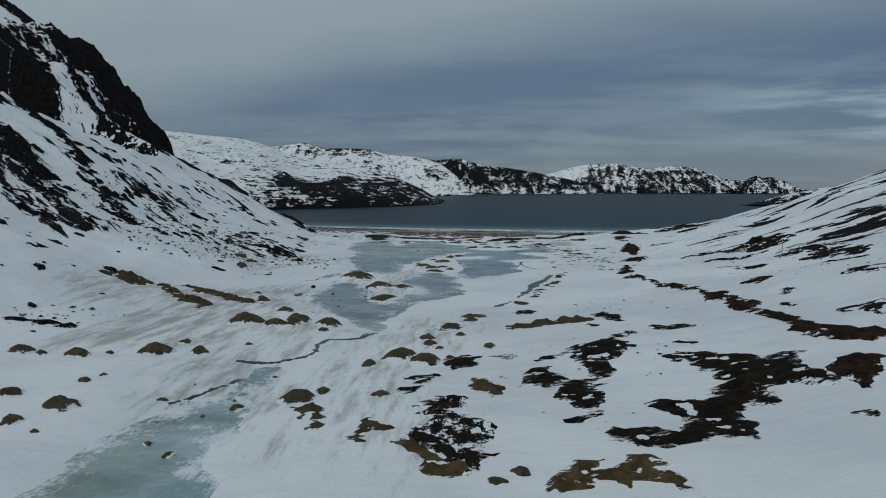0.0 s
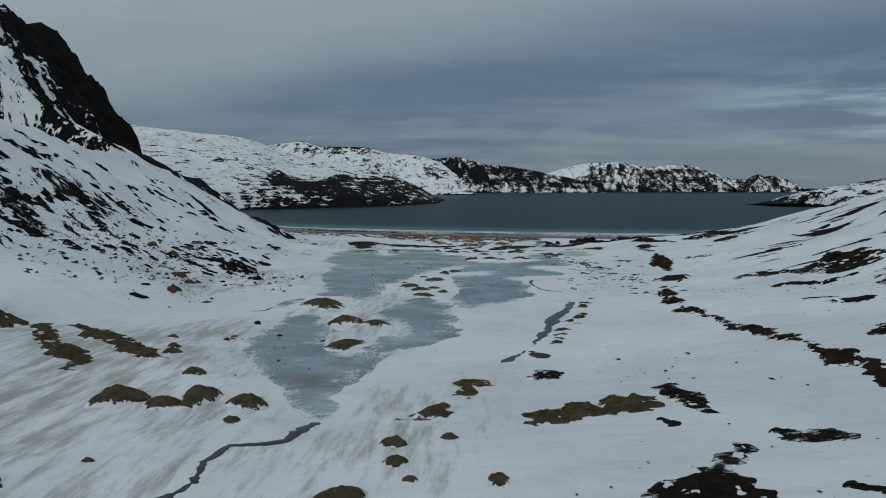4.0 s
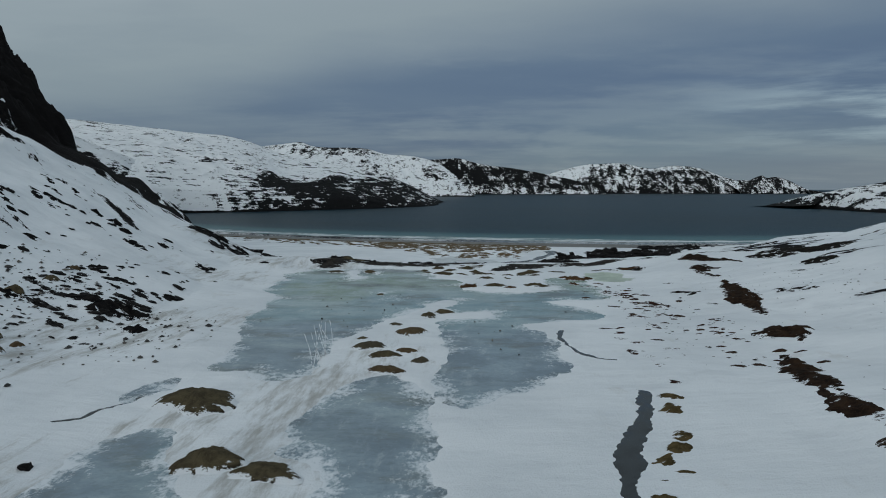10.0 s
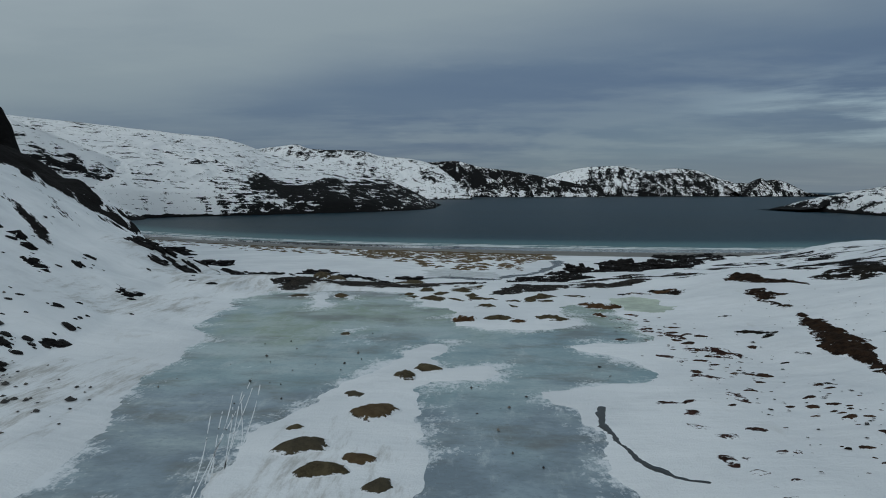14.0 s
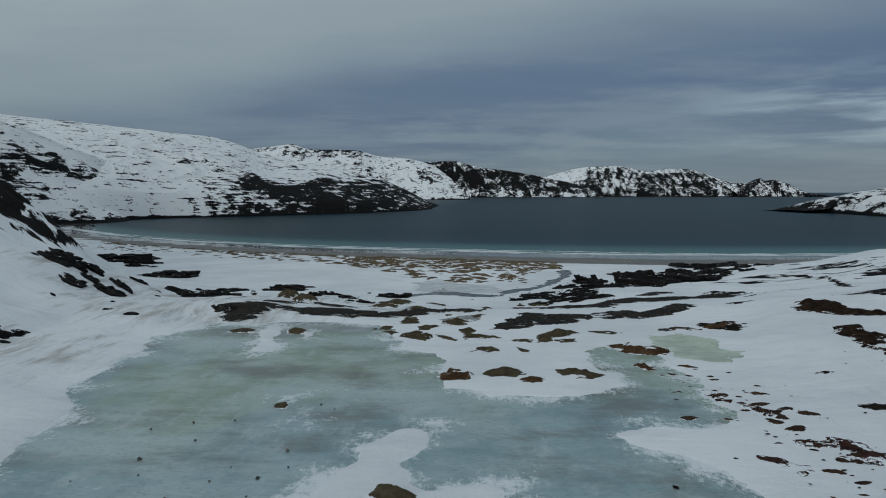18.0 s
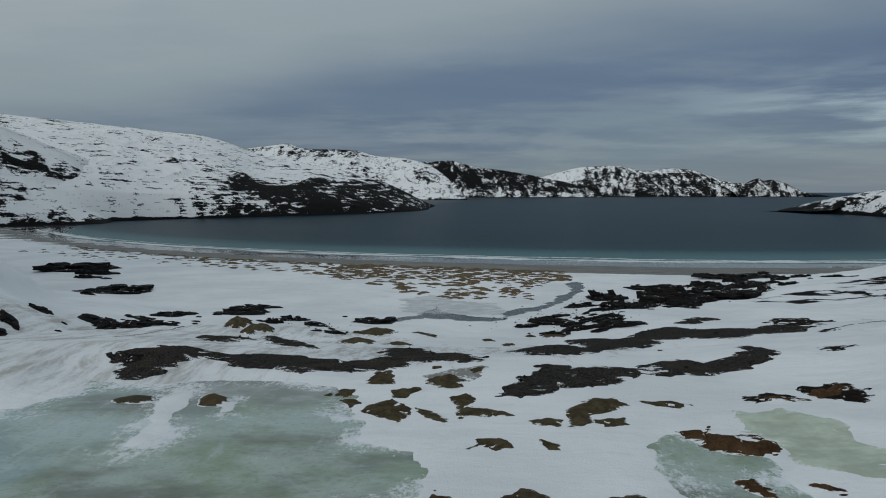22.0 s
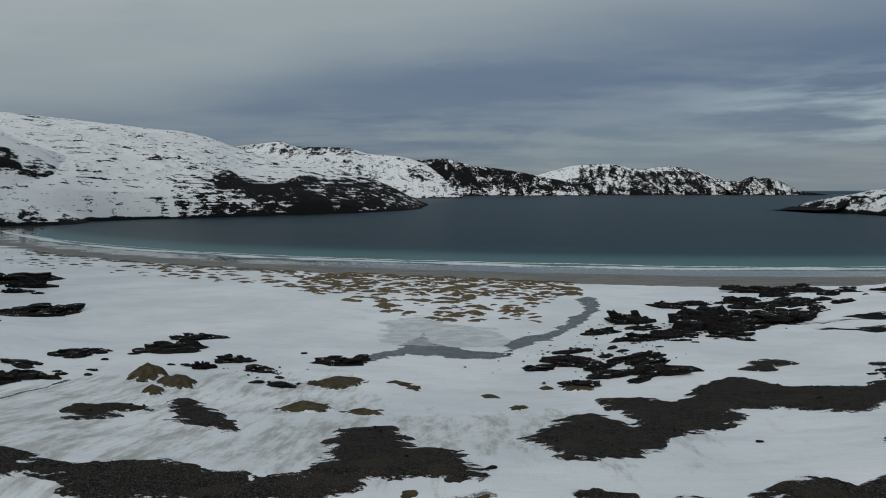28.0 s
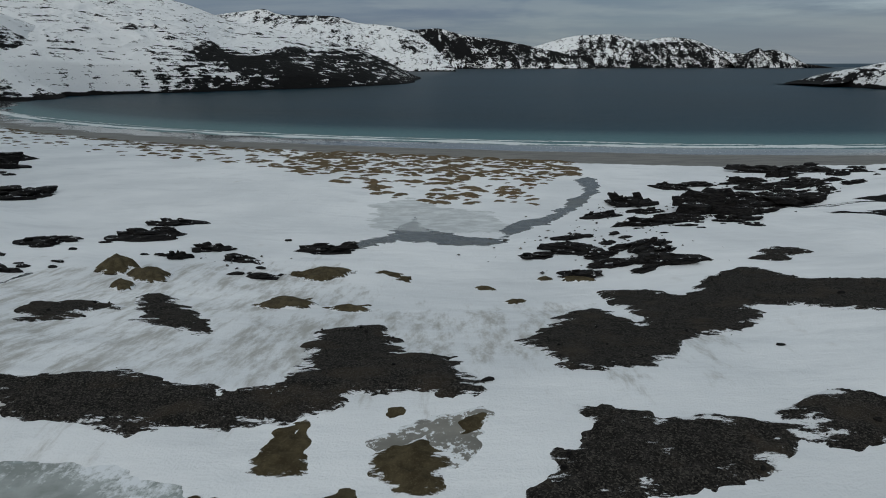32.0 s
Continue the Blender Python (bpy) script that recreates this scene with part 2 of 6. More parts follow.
def grain(x, y, seed=0):
    """Smooth value noise, -1 to 1, one cell a metre."""
    x, y = np.asarray(x, float), np.asarray(y, float)
    ix, iy = np.floor(x), np.floor(y)
    u, v = x - ix, y - iy
    u, v = u * u * u * (u * (6 * u - 15) + 10), v * v * v * (v * (6 * v - 15) + 10)
    a, b = lattice(ix, iy, seed), lattice(ix + 1, iy, seed)
    c, d = lattice(ix, iy + 1, seed), lattice(ix + 1, iy + 1, seed)
    return 2 * (a + (b - a) * u + (c - a) * v + (a - b - c + d) * u * v) - 1


def fbm(x, y, size, octaves=4, seed=0, gain=0.5):
    x, y = np.asarray(x, float) / size, np.asarray(y, float) / size
    out, amp = 0.0, 1.0
    for k in range(octaves):
        out = out + amp * grain(x, y, seed + 17 * k)
        x, y = 2.03 * (0.8 * x - 0.6 * y), 2.03 * (0.6 * x + 0.8 * y)
        amp *= gain
    return out


def capsules(x, y, rows):
    """Signed distance to a union of round-ended strokes (x0, y0, x1, y1, radius)."""
    out = np.full(np.shape(x), 1e6)
    for ax, ay, bx, by, r in rows:
        dx, dy = bx - ax, by - ay
        k = np.clip(((x - ax) * dx + (y - ay) * dy) / (dx * dx + dy * dy + 1e-9), 0, 1)
        out = np.minimum(out, np.hypot(x - ax - k * dx, y - ay - k * dy) - r)
    return out


def ease(a, b, x):
    k = np.clip((x - a) / (b - a), 0, 1)
    return k * k * (3 - 2 * k)


def outline(x, y, pts):
    """Signed distance to a closed outline, below zero inside."""
    best, odd = np.full(np.shape(x), 1e12), np.zeros(np.shape(x), bool)
    for (ax, ay), (bx, by) in zip(pts, pts[1:] + pts[:1]):
        dx, dy = bx - ax, by - ay
        k = np.clip(((x - ax) * dx + (y - ay) * dy) / (dx * dx + dy * dy + 1e-9), 0, 1)
        best = np.minimum(best, (x - ax - k * dx) ** 2 + (y - ay - k * dy) ** 2)
        odd ^= ((ay > y) != (by > y)) & (x < ax + (y - ay) * dx / (dy if abs(dy) > 1e-9 else 1e-9))
    return np.where(odd, -1, 1) * np.sqrt(best)


def raster(fn, x0, x1, y0, y1, step):
    """fn worked out once on a lattice and read between its points."""
    gx, gy = np.meshgrid(np.arange(x0, x1 + step, step), np.arange(y0, y1 + step, step))
    v = fn(gx, gy)
    ny, nx = v.shape

    def read(x, y):
        u, w = np.clip((np.asarray(x, float) - x0) / step, 0, nx - 1.001), np.clip((np.asarray(y, float) - y0) / step, 0, ny - 1.001)
        i, j = u.astype(int), w.astype(int)
        u, w = u - i, w - j
        return (v[j, i] * (1 - u) + v[j, i + 1] * u) * (1 - w) + (v[j + 1, i] * (1 - u) + v[j + 1, i + 1] * u) * w

    return read


# the sheets of ice and the snow that lies on them
ICE_SHEETS = [
    [(-23.8, 22.8), (-25.7, 18.5), (-25.9, 12.5), (-26, 9.4), (-24.1, 4), (-22.5, -0.5), (-20.2, -4.3), (-18, -7), (-16, -9.9), (-14.5, -12), (-12.8, -13.5), (-11.5, -14.5), (-11.1, -13.4), (-11.8, -10.5), (-11.3, -7.1), (-10.5, -3.7), (-9.7, 1.6), (-7.3, 5.4), (-4.5, 8.6), (-2.6, 14.9), (-2.8, 21.1), (-4.2, 28.6), (-5.6, 33.8), (-8.2, 36.4), (-11, 33.5), (-13.3, 29.1), (-13.4, 23.4), (-11.7, 19.3), (-9.4, 16.9), (-9.2, 11.3), (-10.9, 11.2), (-11.8, 7.3), (-11.6, 3.9), (-12.8, 2.2), (-14.7, 2.1), (-16.6, 5.2), (-17.1, 8.9), (-17.4, 13), (-20, 18.8), (-22.2, 22.9)],
    [(-38.9, 105.7), (-33.5, 83.7), (-30.1, 68.7), (-30.6, 60.2), (-27.1, 50.6), (-25.8, 44.1), (-24.4, 38.2), (-21.6, 38.4), (-19.6, 35.7), (-17, 34.4), (-15.8, 36.5), (-15.6, 39.9), (-17.2, 46), (-16.2, 47.7), (-15.3, 52.2), (-14, 56.4), (-11.7, 63.8), (-8.3, 68.3), (-5.8, 71.6), (-3, 73.4), (-3.7, 92.5), (-14.6, 107), (-30, 109.8)],
    [(-29.4, 29.8), (-29.1, 32.3), (-27.9, 35.8), (-25.6, 35.4), (-26.9, 32.5), (-27.9, 30.7), (-28.3, 28.3)],
    [(-4.6, 60.3), (-2.6, 62.4), (1.9, 64.2), (4.9, 60.8), (6.8, 56.4), (8, 52.5), (8.3, 47.4), (7.9, 41.7), (6.8, 37.1), (5.5, 34.6), (3.3, 33.1), (1.5, 32.6), (0.4, 30.9), (-0.6, 29.7), (-1.7, 30.6), (-2.5, 32.8), (-3.3, 35.6), (-3.1, 38.8), (-2.3, 42.5), (-2, 46.8), (-3.1, 50.1), (-4.2, 53.8)],
    [(-28.3, 60.2), (-28.5, 64.3), (-29.2, 69.3), (-28.4, 72.4), (-29.2, 77.2), (-33.3, 82.1), (-35.7, 84.8), (-35.2, 88), (-34.3, 92.3), (-34.5, 98.3), (-37.1, 106.4), (-36.1, 111.4), (-35.8, 114), (-29, 113.4), (-27.6, 114.3), (-21, 114.7), (-16, 114.9), (-11.6, 112.6), (-9.9, 105.9), (-7.9, 100.8), (-3.6, 99.2), (-2.8, 95.7), (-3.5, 90.7), (-2.4, 87), (1, 84.8), (5.2, 83.6), (8.5, 84.1), (11.5, 86.1), (14.8, 88.3), (14.5, 92.7), (13.2, 97.2), (13.5, 101.2), (16, 103.2), (18.9, 100.9), (20, 94.9), (20.8, 86.2), (21.2, 81.2), (19.3, 78.7), (16.4, 78.5), (13.3, 79.6), (10.6, 76.9), (11.6, 74.3), (14, 73.2), (15, 70.9), (16.2, 68.3), (17.4, 66.5), (17.2, 64.4), (14.6, 63.1), (12.5, 63), (8.2, 60.4), (-27.2, 58.7)],
    [(-23.9, -53.9), (-24.5, -51.7), (-24.1, -48.2), (-23.4, -45.1), (-22.7, -43.4), (-22.3, -40.5), (-20.5, -38.1), (-20.3, -35), (-19.9, -32.4), (-19, -31.5), (-18.1, -35.7), (-18.4, -38.7), (-17.7, -41.9), (-17.6, -45.3), (-17.2, -48.7), (-15.9, -52), (-14.3, -53.4), (-13.5, -62), (-11, -76), (-22, -76), (-24.5, -62)],
]
SNOW_ON_ICE = [
    [(-2.9, 76.5), (-5.4, 77.1), (-8, 72.8), (-10.4, 66.4), (-12.4, 61.4), (-14, 56.8), (-14.9, 51.7), (-14.9, 47.6), (-14.3, 43.4), (-4.3, 43.9), (-3.4, 47.3), (-2.3, 50.9), (-3.7, 53.3), (-4.5, 59.9), (-3.2, 62.2), (1.2, 63.9), (3.3, 65.7), (1.3, 69.2), (-2, 68.1), (-3.2, 70.9)],
    [(-27.8, 108.6), (-26.4, 113.1), (-24.8, 113.1), (-22.4, 102.4), (-23.7, 100), (-24.5, 98.9)],
    [(-15.9, 84.4), (-14.1, 83.9), (-12.9, 78.8), (-13.4, 78), (-14.8, 80.3)],
    [(-22.4, 108.9), (-19.8, 110), (-18.9, 107), (-20.1, 105.7)],
]


def open_ice(x, y):
    d = np.full(np.shape(x), 1e6)
    for pts in ICE_SHEETS:
        d = np.minimum(d, outline(x, y, pts))
    for pts in SNOW_ON_ICE:
        d = np.maximum(d, -outline(x, y, pts))
    return d


ICE_FIELD = raster(open_ice, -60, 46, -110, 130, 0.4)


def lake(x, y):
    return ICE_FIELD(x, y) + 0.8 * fbm(x, y, 5, 5, 3, 0.62) - 0.45


# knolls (x, y, rise) by which the ground departs from the even slopes
EAST_KNOLLS = [(20.7, -46.7, 1.3), (14.7, -34.7, 1.9), (8.8, -44.3, 1.0), (20.9, -36.3, 2.7), (22.0, -26.4, 2.5), (36.9, -14.9, 1.6), (25.3, 19.9, 0.6), (48.2, 23.0, -2.2), (49.1, 58.6, -3.3),
               (30.2, 57.0, -1.4), (45.1, 54.3, -2.1), (58.9, 61.5, -2.4), (35.3, 47.1, -1.6), (33.4, 84.9, -0.5), (42.2, 127.7, 1.1), (47.2, 136.5, 2.2), (36.4, 139.5, 2.6), (14.2, 132.2, 1.0),
               (36.7, 172.1, 2.6), (46.9, 185.8, 1.6), (84.2, 218.0, 2.5), (91.2, 140.5, 1.9), (99.7, 175.7, 3.2), (3.5, 158.0, -1.0), (19.8, 196.5, -0.8), (120, 215, 5), (140, 245, 6), (10, 60, 0), (21, 47, -0.2), (10, 95, 0)]
WEST_KNOLLS = [(-51.5, -3.2, 2.4), (-63.5, 49.4, -5.0), (-40.3, 52.4, 0.8), (-69.0, 44.1, -4.7), (-75.7, 32.5, -4.3), (-68.5, 59.3, -1.8), (-73.0, 20.3, -3.9), (-33.9, -8.9, 0.6), (-40.8, -25.0, 2.2), (-75.0, 74.9, -3.1),
               (-47.8, 59.6, -1.0), (-57.7, 91.7, -0.6), (-52.8, 95.5, 1.2), (-47.0, 91.0, 0.8), (-54.3, 125.6, 2.2), (-61.6, 127.0, 1.3), (-61.6, 134.0, 1.0), (-34.5, 149.0, 1.5), (-40.8, 132.3, 2.4), (-47.2, 132.7, 1.8),
               (-44.6, 152.6, 2.4), (-36.0, 170.0, 1.6), (-24.8, 161.0, -0.5), (-18.9, 133.1, 0.6), (-82, 170, 5.0), (-94, 186, 4.5), (-82, 208, 0.6), (-8.6, 204.6, -1.0), (-20, 100, 0), (-15, 10, 0), (-30, -29, 0.3)]


def knolls(x, y):
    total, weight = 0.0, 0.35
    for kx, ky, rise in EAST_KNOLLS + WEST_KNOLLS:
        k = np.exp(-((x - kx) ** 2 + (y - ky) ** 2) / (2 * 9.5**2))
        total, weight = total + k * rise, weight + k
    return total / weight


KNOLL_FIELD = raster(knolls, -140, 190, -120, 300, 3.0)


def shore(x):
    """How far north the waterline lies."""
    west = np.maximum(-x - 40, 0)
    return 327 - 0.22 * x + 0.0009 * x * x * (x > 0) + 0.0014 * west * west


def land(x, y):
    """Height of the ground, in metres."""
    x, y = np.asarray(x, float), np.asarray(y, float)
    s = shore(np.clip(x, -380, 260)) - y
    floor = np.interp(y, [-400, -90, -10, 114, 123, 133, 145, 160, 180, 205], [5, 1.2, 0.9, 0.9, 0.7, -1.2, -3.0, -4.0, -5.4, -6.4])
    beach = np.interp(s, [-4000, -60, -12, 0, 24, 44, 56, 90, 130], [-60, -14, -10.2, -9.5, -9.15, -8.8, -7.8, -6.9, -6.4])
    k = ease(170, 215, y)
    h = floor * (1 - k) + beach * k
    h = np.where(y > 215, beach, h)
    # the sand flat in the corner of the bay
    flat = -0.886 * (x + 276) - 0.463 * (y - 495) + 8 * fbm(x, y, 60, 3, 15)
    h = np.where((x < -190) & (y > 330) & (y < 720), np.maximum(h, SEA + np.interp(flat, [-60, 0, 80], [-2.0, 0.0, 0.3])), h)
    # the valley's western mountain
    foot = np.interp(y, [-400, -20, 35, 75, 110, 126], [-62, -52, -41, -44, -53, -55])
    d = foot - x + 2.5 * fbm(x, y, 22, 3, 11)
    rise = np.interp(d, [-8, 0, 7, 34, 54, 72, 92, 120, 200, 600], [0, 0.7, 4.0, 17.5, 27, 38, 55, 78.5, 118, 200])
    past = (y - 132) - 0.62 * (-58 - x) + 5 * fbm(x, y, 18, 4, 13)
    knob = ease(60, 78, d) * ease(-75, -25, past)
    rise = rise + 6 * knob * ease(62, 100, d)
    end = 1 - ease(0, 32, past)
    rise = rise * end
    h = h + rise
    craggy = np.clip(rise, 0, 25) / 25
    h = h + craggy * (1.1 * fbm(x, y, 16, 5, 21) + 2.0 * fbm(x, y, 60, 3, 5) + (1 - end + knob) * (3.5 * fbm(x, y, 13, 5, 23) - 3.4 * np.abs(fbm(x, y, 6, 5, 27, 0.6)) + 0.5 * np.round(1.6 * fbm(x * 0.6, y, 5, 3, 29))))
    # the eastern hillside
    e = x - np.interp(y, [-400, -60, 0, 40, 75, 110, 150, 200, 260], [8, 10, 16, 18, 22, 27, 32, 50, 75])
    far = np.interp(y, [-400, 60, 90, 113, 125, 160, 200, 240, 300], [1.1, 1.08, 0.92, 0.72, 0.64, 0.5, 0.35, 0.2, 0.0])
    h = h + far * np.interp(e, [-4, 6, 20, 50, 75, 100, 160, 400], [0, 0.7, 3.0, 10.0, 19, 30, 52, 90])
    h = h + np.clip(e, 0, 12) / 12 * 0.5 * fbm(x, y, 14, 4, 31) * ease(300, 240, y)
    # small swells
    h = h + 0.16 * fbm(x, y, 9, 3, 41) * ease(250, 225, y)
    h = h + KNOLL_FIELD(x, y)
    near = lake(x, y)
    bank = ICE + np.where(near > 0, 0.13 * near + 1.5 * np.maximum(near - 5, 0), 0.3 * near)
    lie = np.where(y < 122, np.minimum(np.maximum(h, ICE + 0.04 + 0.02 * np.clip(near, 0, 5)), np.maximum(bank, ICE - 1.2)), h)
    t = ease(122, 117.5, y)
    return lie * t + h * (1 - t)


# ---------------------------------------------------------------- ground, lake, sea
def sheet(name, xs, ys, height, mat, keep=None, masks=None):
    """A height field over the lines xs and ys."""
    gx, gy = np.meshgrid(xs, ys)
    z = height(gx, gy)
    nx, ny = len(xs), len(ys)
    idx = np.arange(nx * ny).reshape(ny, nx)
    quads = np.stack([idx[:-1, :-1], idx[:-1, 1:], idx[1:, 1:], idx[1:, :-1]], -1).reshape(-1, 4)
    if keep is not None:
        k = keep(gx, gy).ravel()
        quads = quads[k[quads].any(1)]
    used = np.zeros(nx * ny, bool)
    used[quads] = True
    renum = np.cumsum(used) - 1
    co = np.stack([gx, gy, z], -1).reshape(-1, 3)[used]
    quads = renum[quads]
    me = bpy.data.meshes.new(name)
    me.vertices.add(len(co))
    me.vertices.foreach_set("co", co.astype(np.float32).ravel())
    me.loops.add(quads.size)
    me.loops.foreach_set("vertex_index", quads.ravel().astype(np.int32))
    me.polygons.add(len(quads))
    me.polygons.foreach_set("loop_start", np.arange(0, quads.size, 4, dtype=np.int32))
    me.polygons.foreach_set("use_smooth", np.ones(len(quads), bool))
    me.update(calc_edges=True)
    for key, fn in (masks or {}).items():
        v = fn(gx, gy, z).ravel()[used].astype(np.float32)
        me.attributes.new(key, "FLOAT", "POINT").data.foreach_set("value", v)
    me.materials.append(mat)
    return new(name, me)


def spaced(fine0, fine1, step, far0, far1, grow=1.12):
    """Lines at an even step from fine0 to fine1, then ever wider out to far0 and far1."""
    out = list(np.arange(fine0, fine1 + 1e-6, step))
    s, v = step, fine1
    while v < far1:
        s *= grow
        v += s
        out.append(v)
    s, v = step, fine0
    while v > far0:
        s *= grow
        v -= s
        out.insert(0, v)
    return np.array(out)


def bare_mask(x, y, z):
    """How far the ground lacks snow: the crag and steep rock of the western mountain, windswept heath in the east."""
    h = 0.6
    slope = np.hypot(land(x + h, y) - land(x - h, y), land(x, y + h) - land(x, y - h)) / (2 * h)
    west = ease(-42, -62, x) * ease(2, 12, z - 0.5)
    along, across = 0.83 * x - 0.55 * y, 0.55 * x + 0.83 * y
    strata = fbm(along * 0.28, across, 13, 4, 61)
    m = -2.6 + west * (2.15 + 1.2 * ease(0.75, 1.25, slope) + 1.5 * strata)
    m = m - 1.1 * ease(-64, -56, x) * west * ease(75, 60, y)
    past = (y - 132) - 0.62 * (-58 - x)
    inner = -55 - x
    m = m + 2.5 * ease(-34, -16, past + 5 * fbm(x, y, 14, 4, 63)) * ease(30, 52, inner) * ease(30, 10, past)
    m = m + 1.2 * ease(-12, 4, past) * ease(2, 10, inner) * ease(60, 30, past)
    m = np.where(y > 260, -2.6, m)
    east = ease(34, 62, x) * ease(260, 200, y)
    m = m + east * (1.90 + 1.7 * fbm(x * 0.3, y, 5, 4, 71) + 0.5 * ease(70, 120, x))
    return m


def silt_mask(x, y, z):
    s = capsules(x, y, [(-34, -20, -29, 6, 8), (-46, -4, -32, 4, 6), (-24, -14, -20, -38, 4), (-30, 128, 10, 136, 7), (-55, 135, -20, 150, 8), (-11, -22, -7, -48, 1.6), (-4, -12, -6, -24, 1.5), (-45, 40, -38, 60, 5), (-18, 2, -13, 22, 3), (-14, 30, -10, 44, 2.5), (-50, 92, -44, 96, 4), (-48, 118, -30, 122, 6), (-60, 128, -40, 140, 7), (-24, -2, -22, 22, 2)])
    return np.clip(0.42 - 0.09 * s, -1.2, 0.42) + 0.28 * ease(6, -4, capsules(x, y, [(-36, -20, -31, 6, 6), (-48, -2, -34, 4, 5)]))


def sand_mask(x, y, z):
    s = shore(np.clip(x, -380, 260)) - y
    edge = 46 + 0.10 * np.clip(x, -60, 60)
    return ease(edge + 5, edge - 3, s + 3 * fbm(x, y, 12, 3, 47))


def wet_mask(x, y, z):
    s = shore(np.clip(x, -380, 260)) - y
    return ease(30, 14, s) * 0.9


xs = spaced(-105, 116, 0.6, -4800, 4800)
xs = np.concatenate([xs[xs < -190], np.arange(-190, -105, 1.1), xs[xs >= -105]])
ys = spaced(-66, 252, 0.5, -420, 4900)
ground = sheet("ground", xs, ys, land, SNOW, masks={"bare": bare_mask, "silt": silt_mask, "sand": sand_mask, "wet": wet_mask})
tagged(ground, "wind-packed snow over a valley floor and steep mountainside", "snowy ground", kind="structure")

ice = sheet("lake_ice", np.arange(-46, 32, 0.5), np.arange(-95, 123, 0.5), lambda x, y: ICE + 0 * x, ICE_MAT,
            keep=lambda x, y: lake(x, y) < 1.2, masks={"slush": lambda x, y, z: 0.85 * ease(105, 112, y + 3 * fbm(x, y, 8, 3, 19)) * ease(-36, -24, x), "frost": lambda x, y, z: np.maximum(0.78 + 0.24 * lake(x, y), -0.16), "upper": lambda x, y, z: 0.2 + 0.8 * ease(48, 74, y) + 0.8 * ease(-25, -38, y) + 0.75 * ease(78, 104, y) * ease(-34, 6, x)})
tagged(ice, "pale blue-green frozen lake with frosty edges", "lake ice", kind="structure")


def sea_lines(x, y, z):
    s = y - shore(np.clip(x, -380, 260))
    return ease(150, 0, s) * ease(-420, -330, x)


sea = sheet("sea", spaced(-420, 300, 6, -4900, 4900, 1.2), spaced(290, 560, 4, 230, 4950, 1.2), lambda x, y: SEA + 0 * x, SEA_MAT, masks={"shallow": sea_lines})
tagged(sea, "calm dark blue-grey bay, teal over the sandy shallows", "sea", kind="structure")


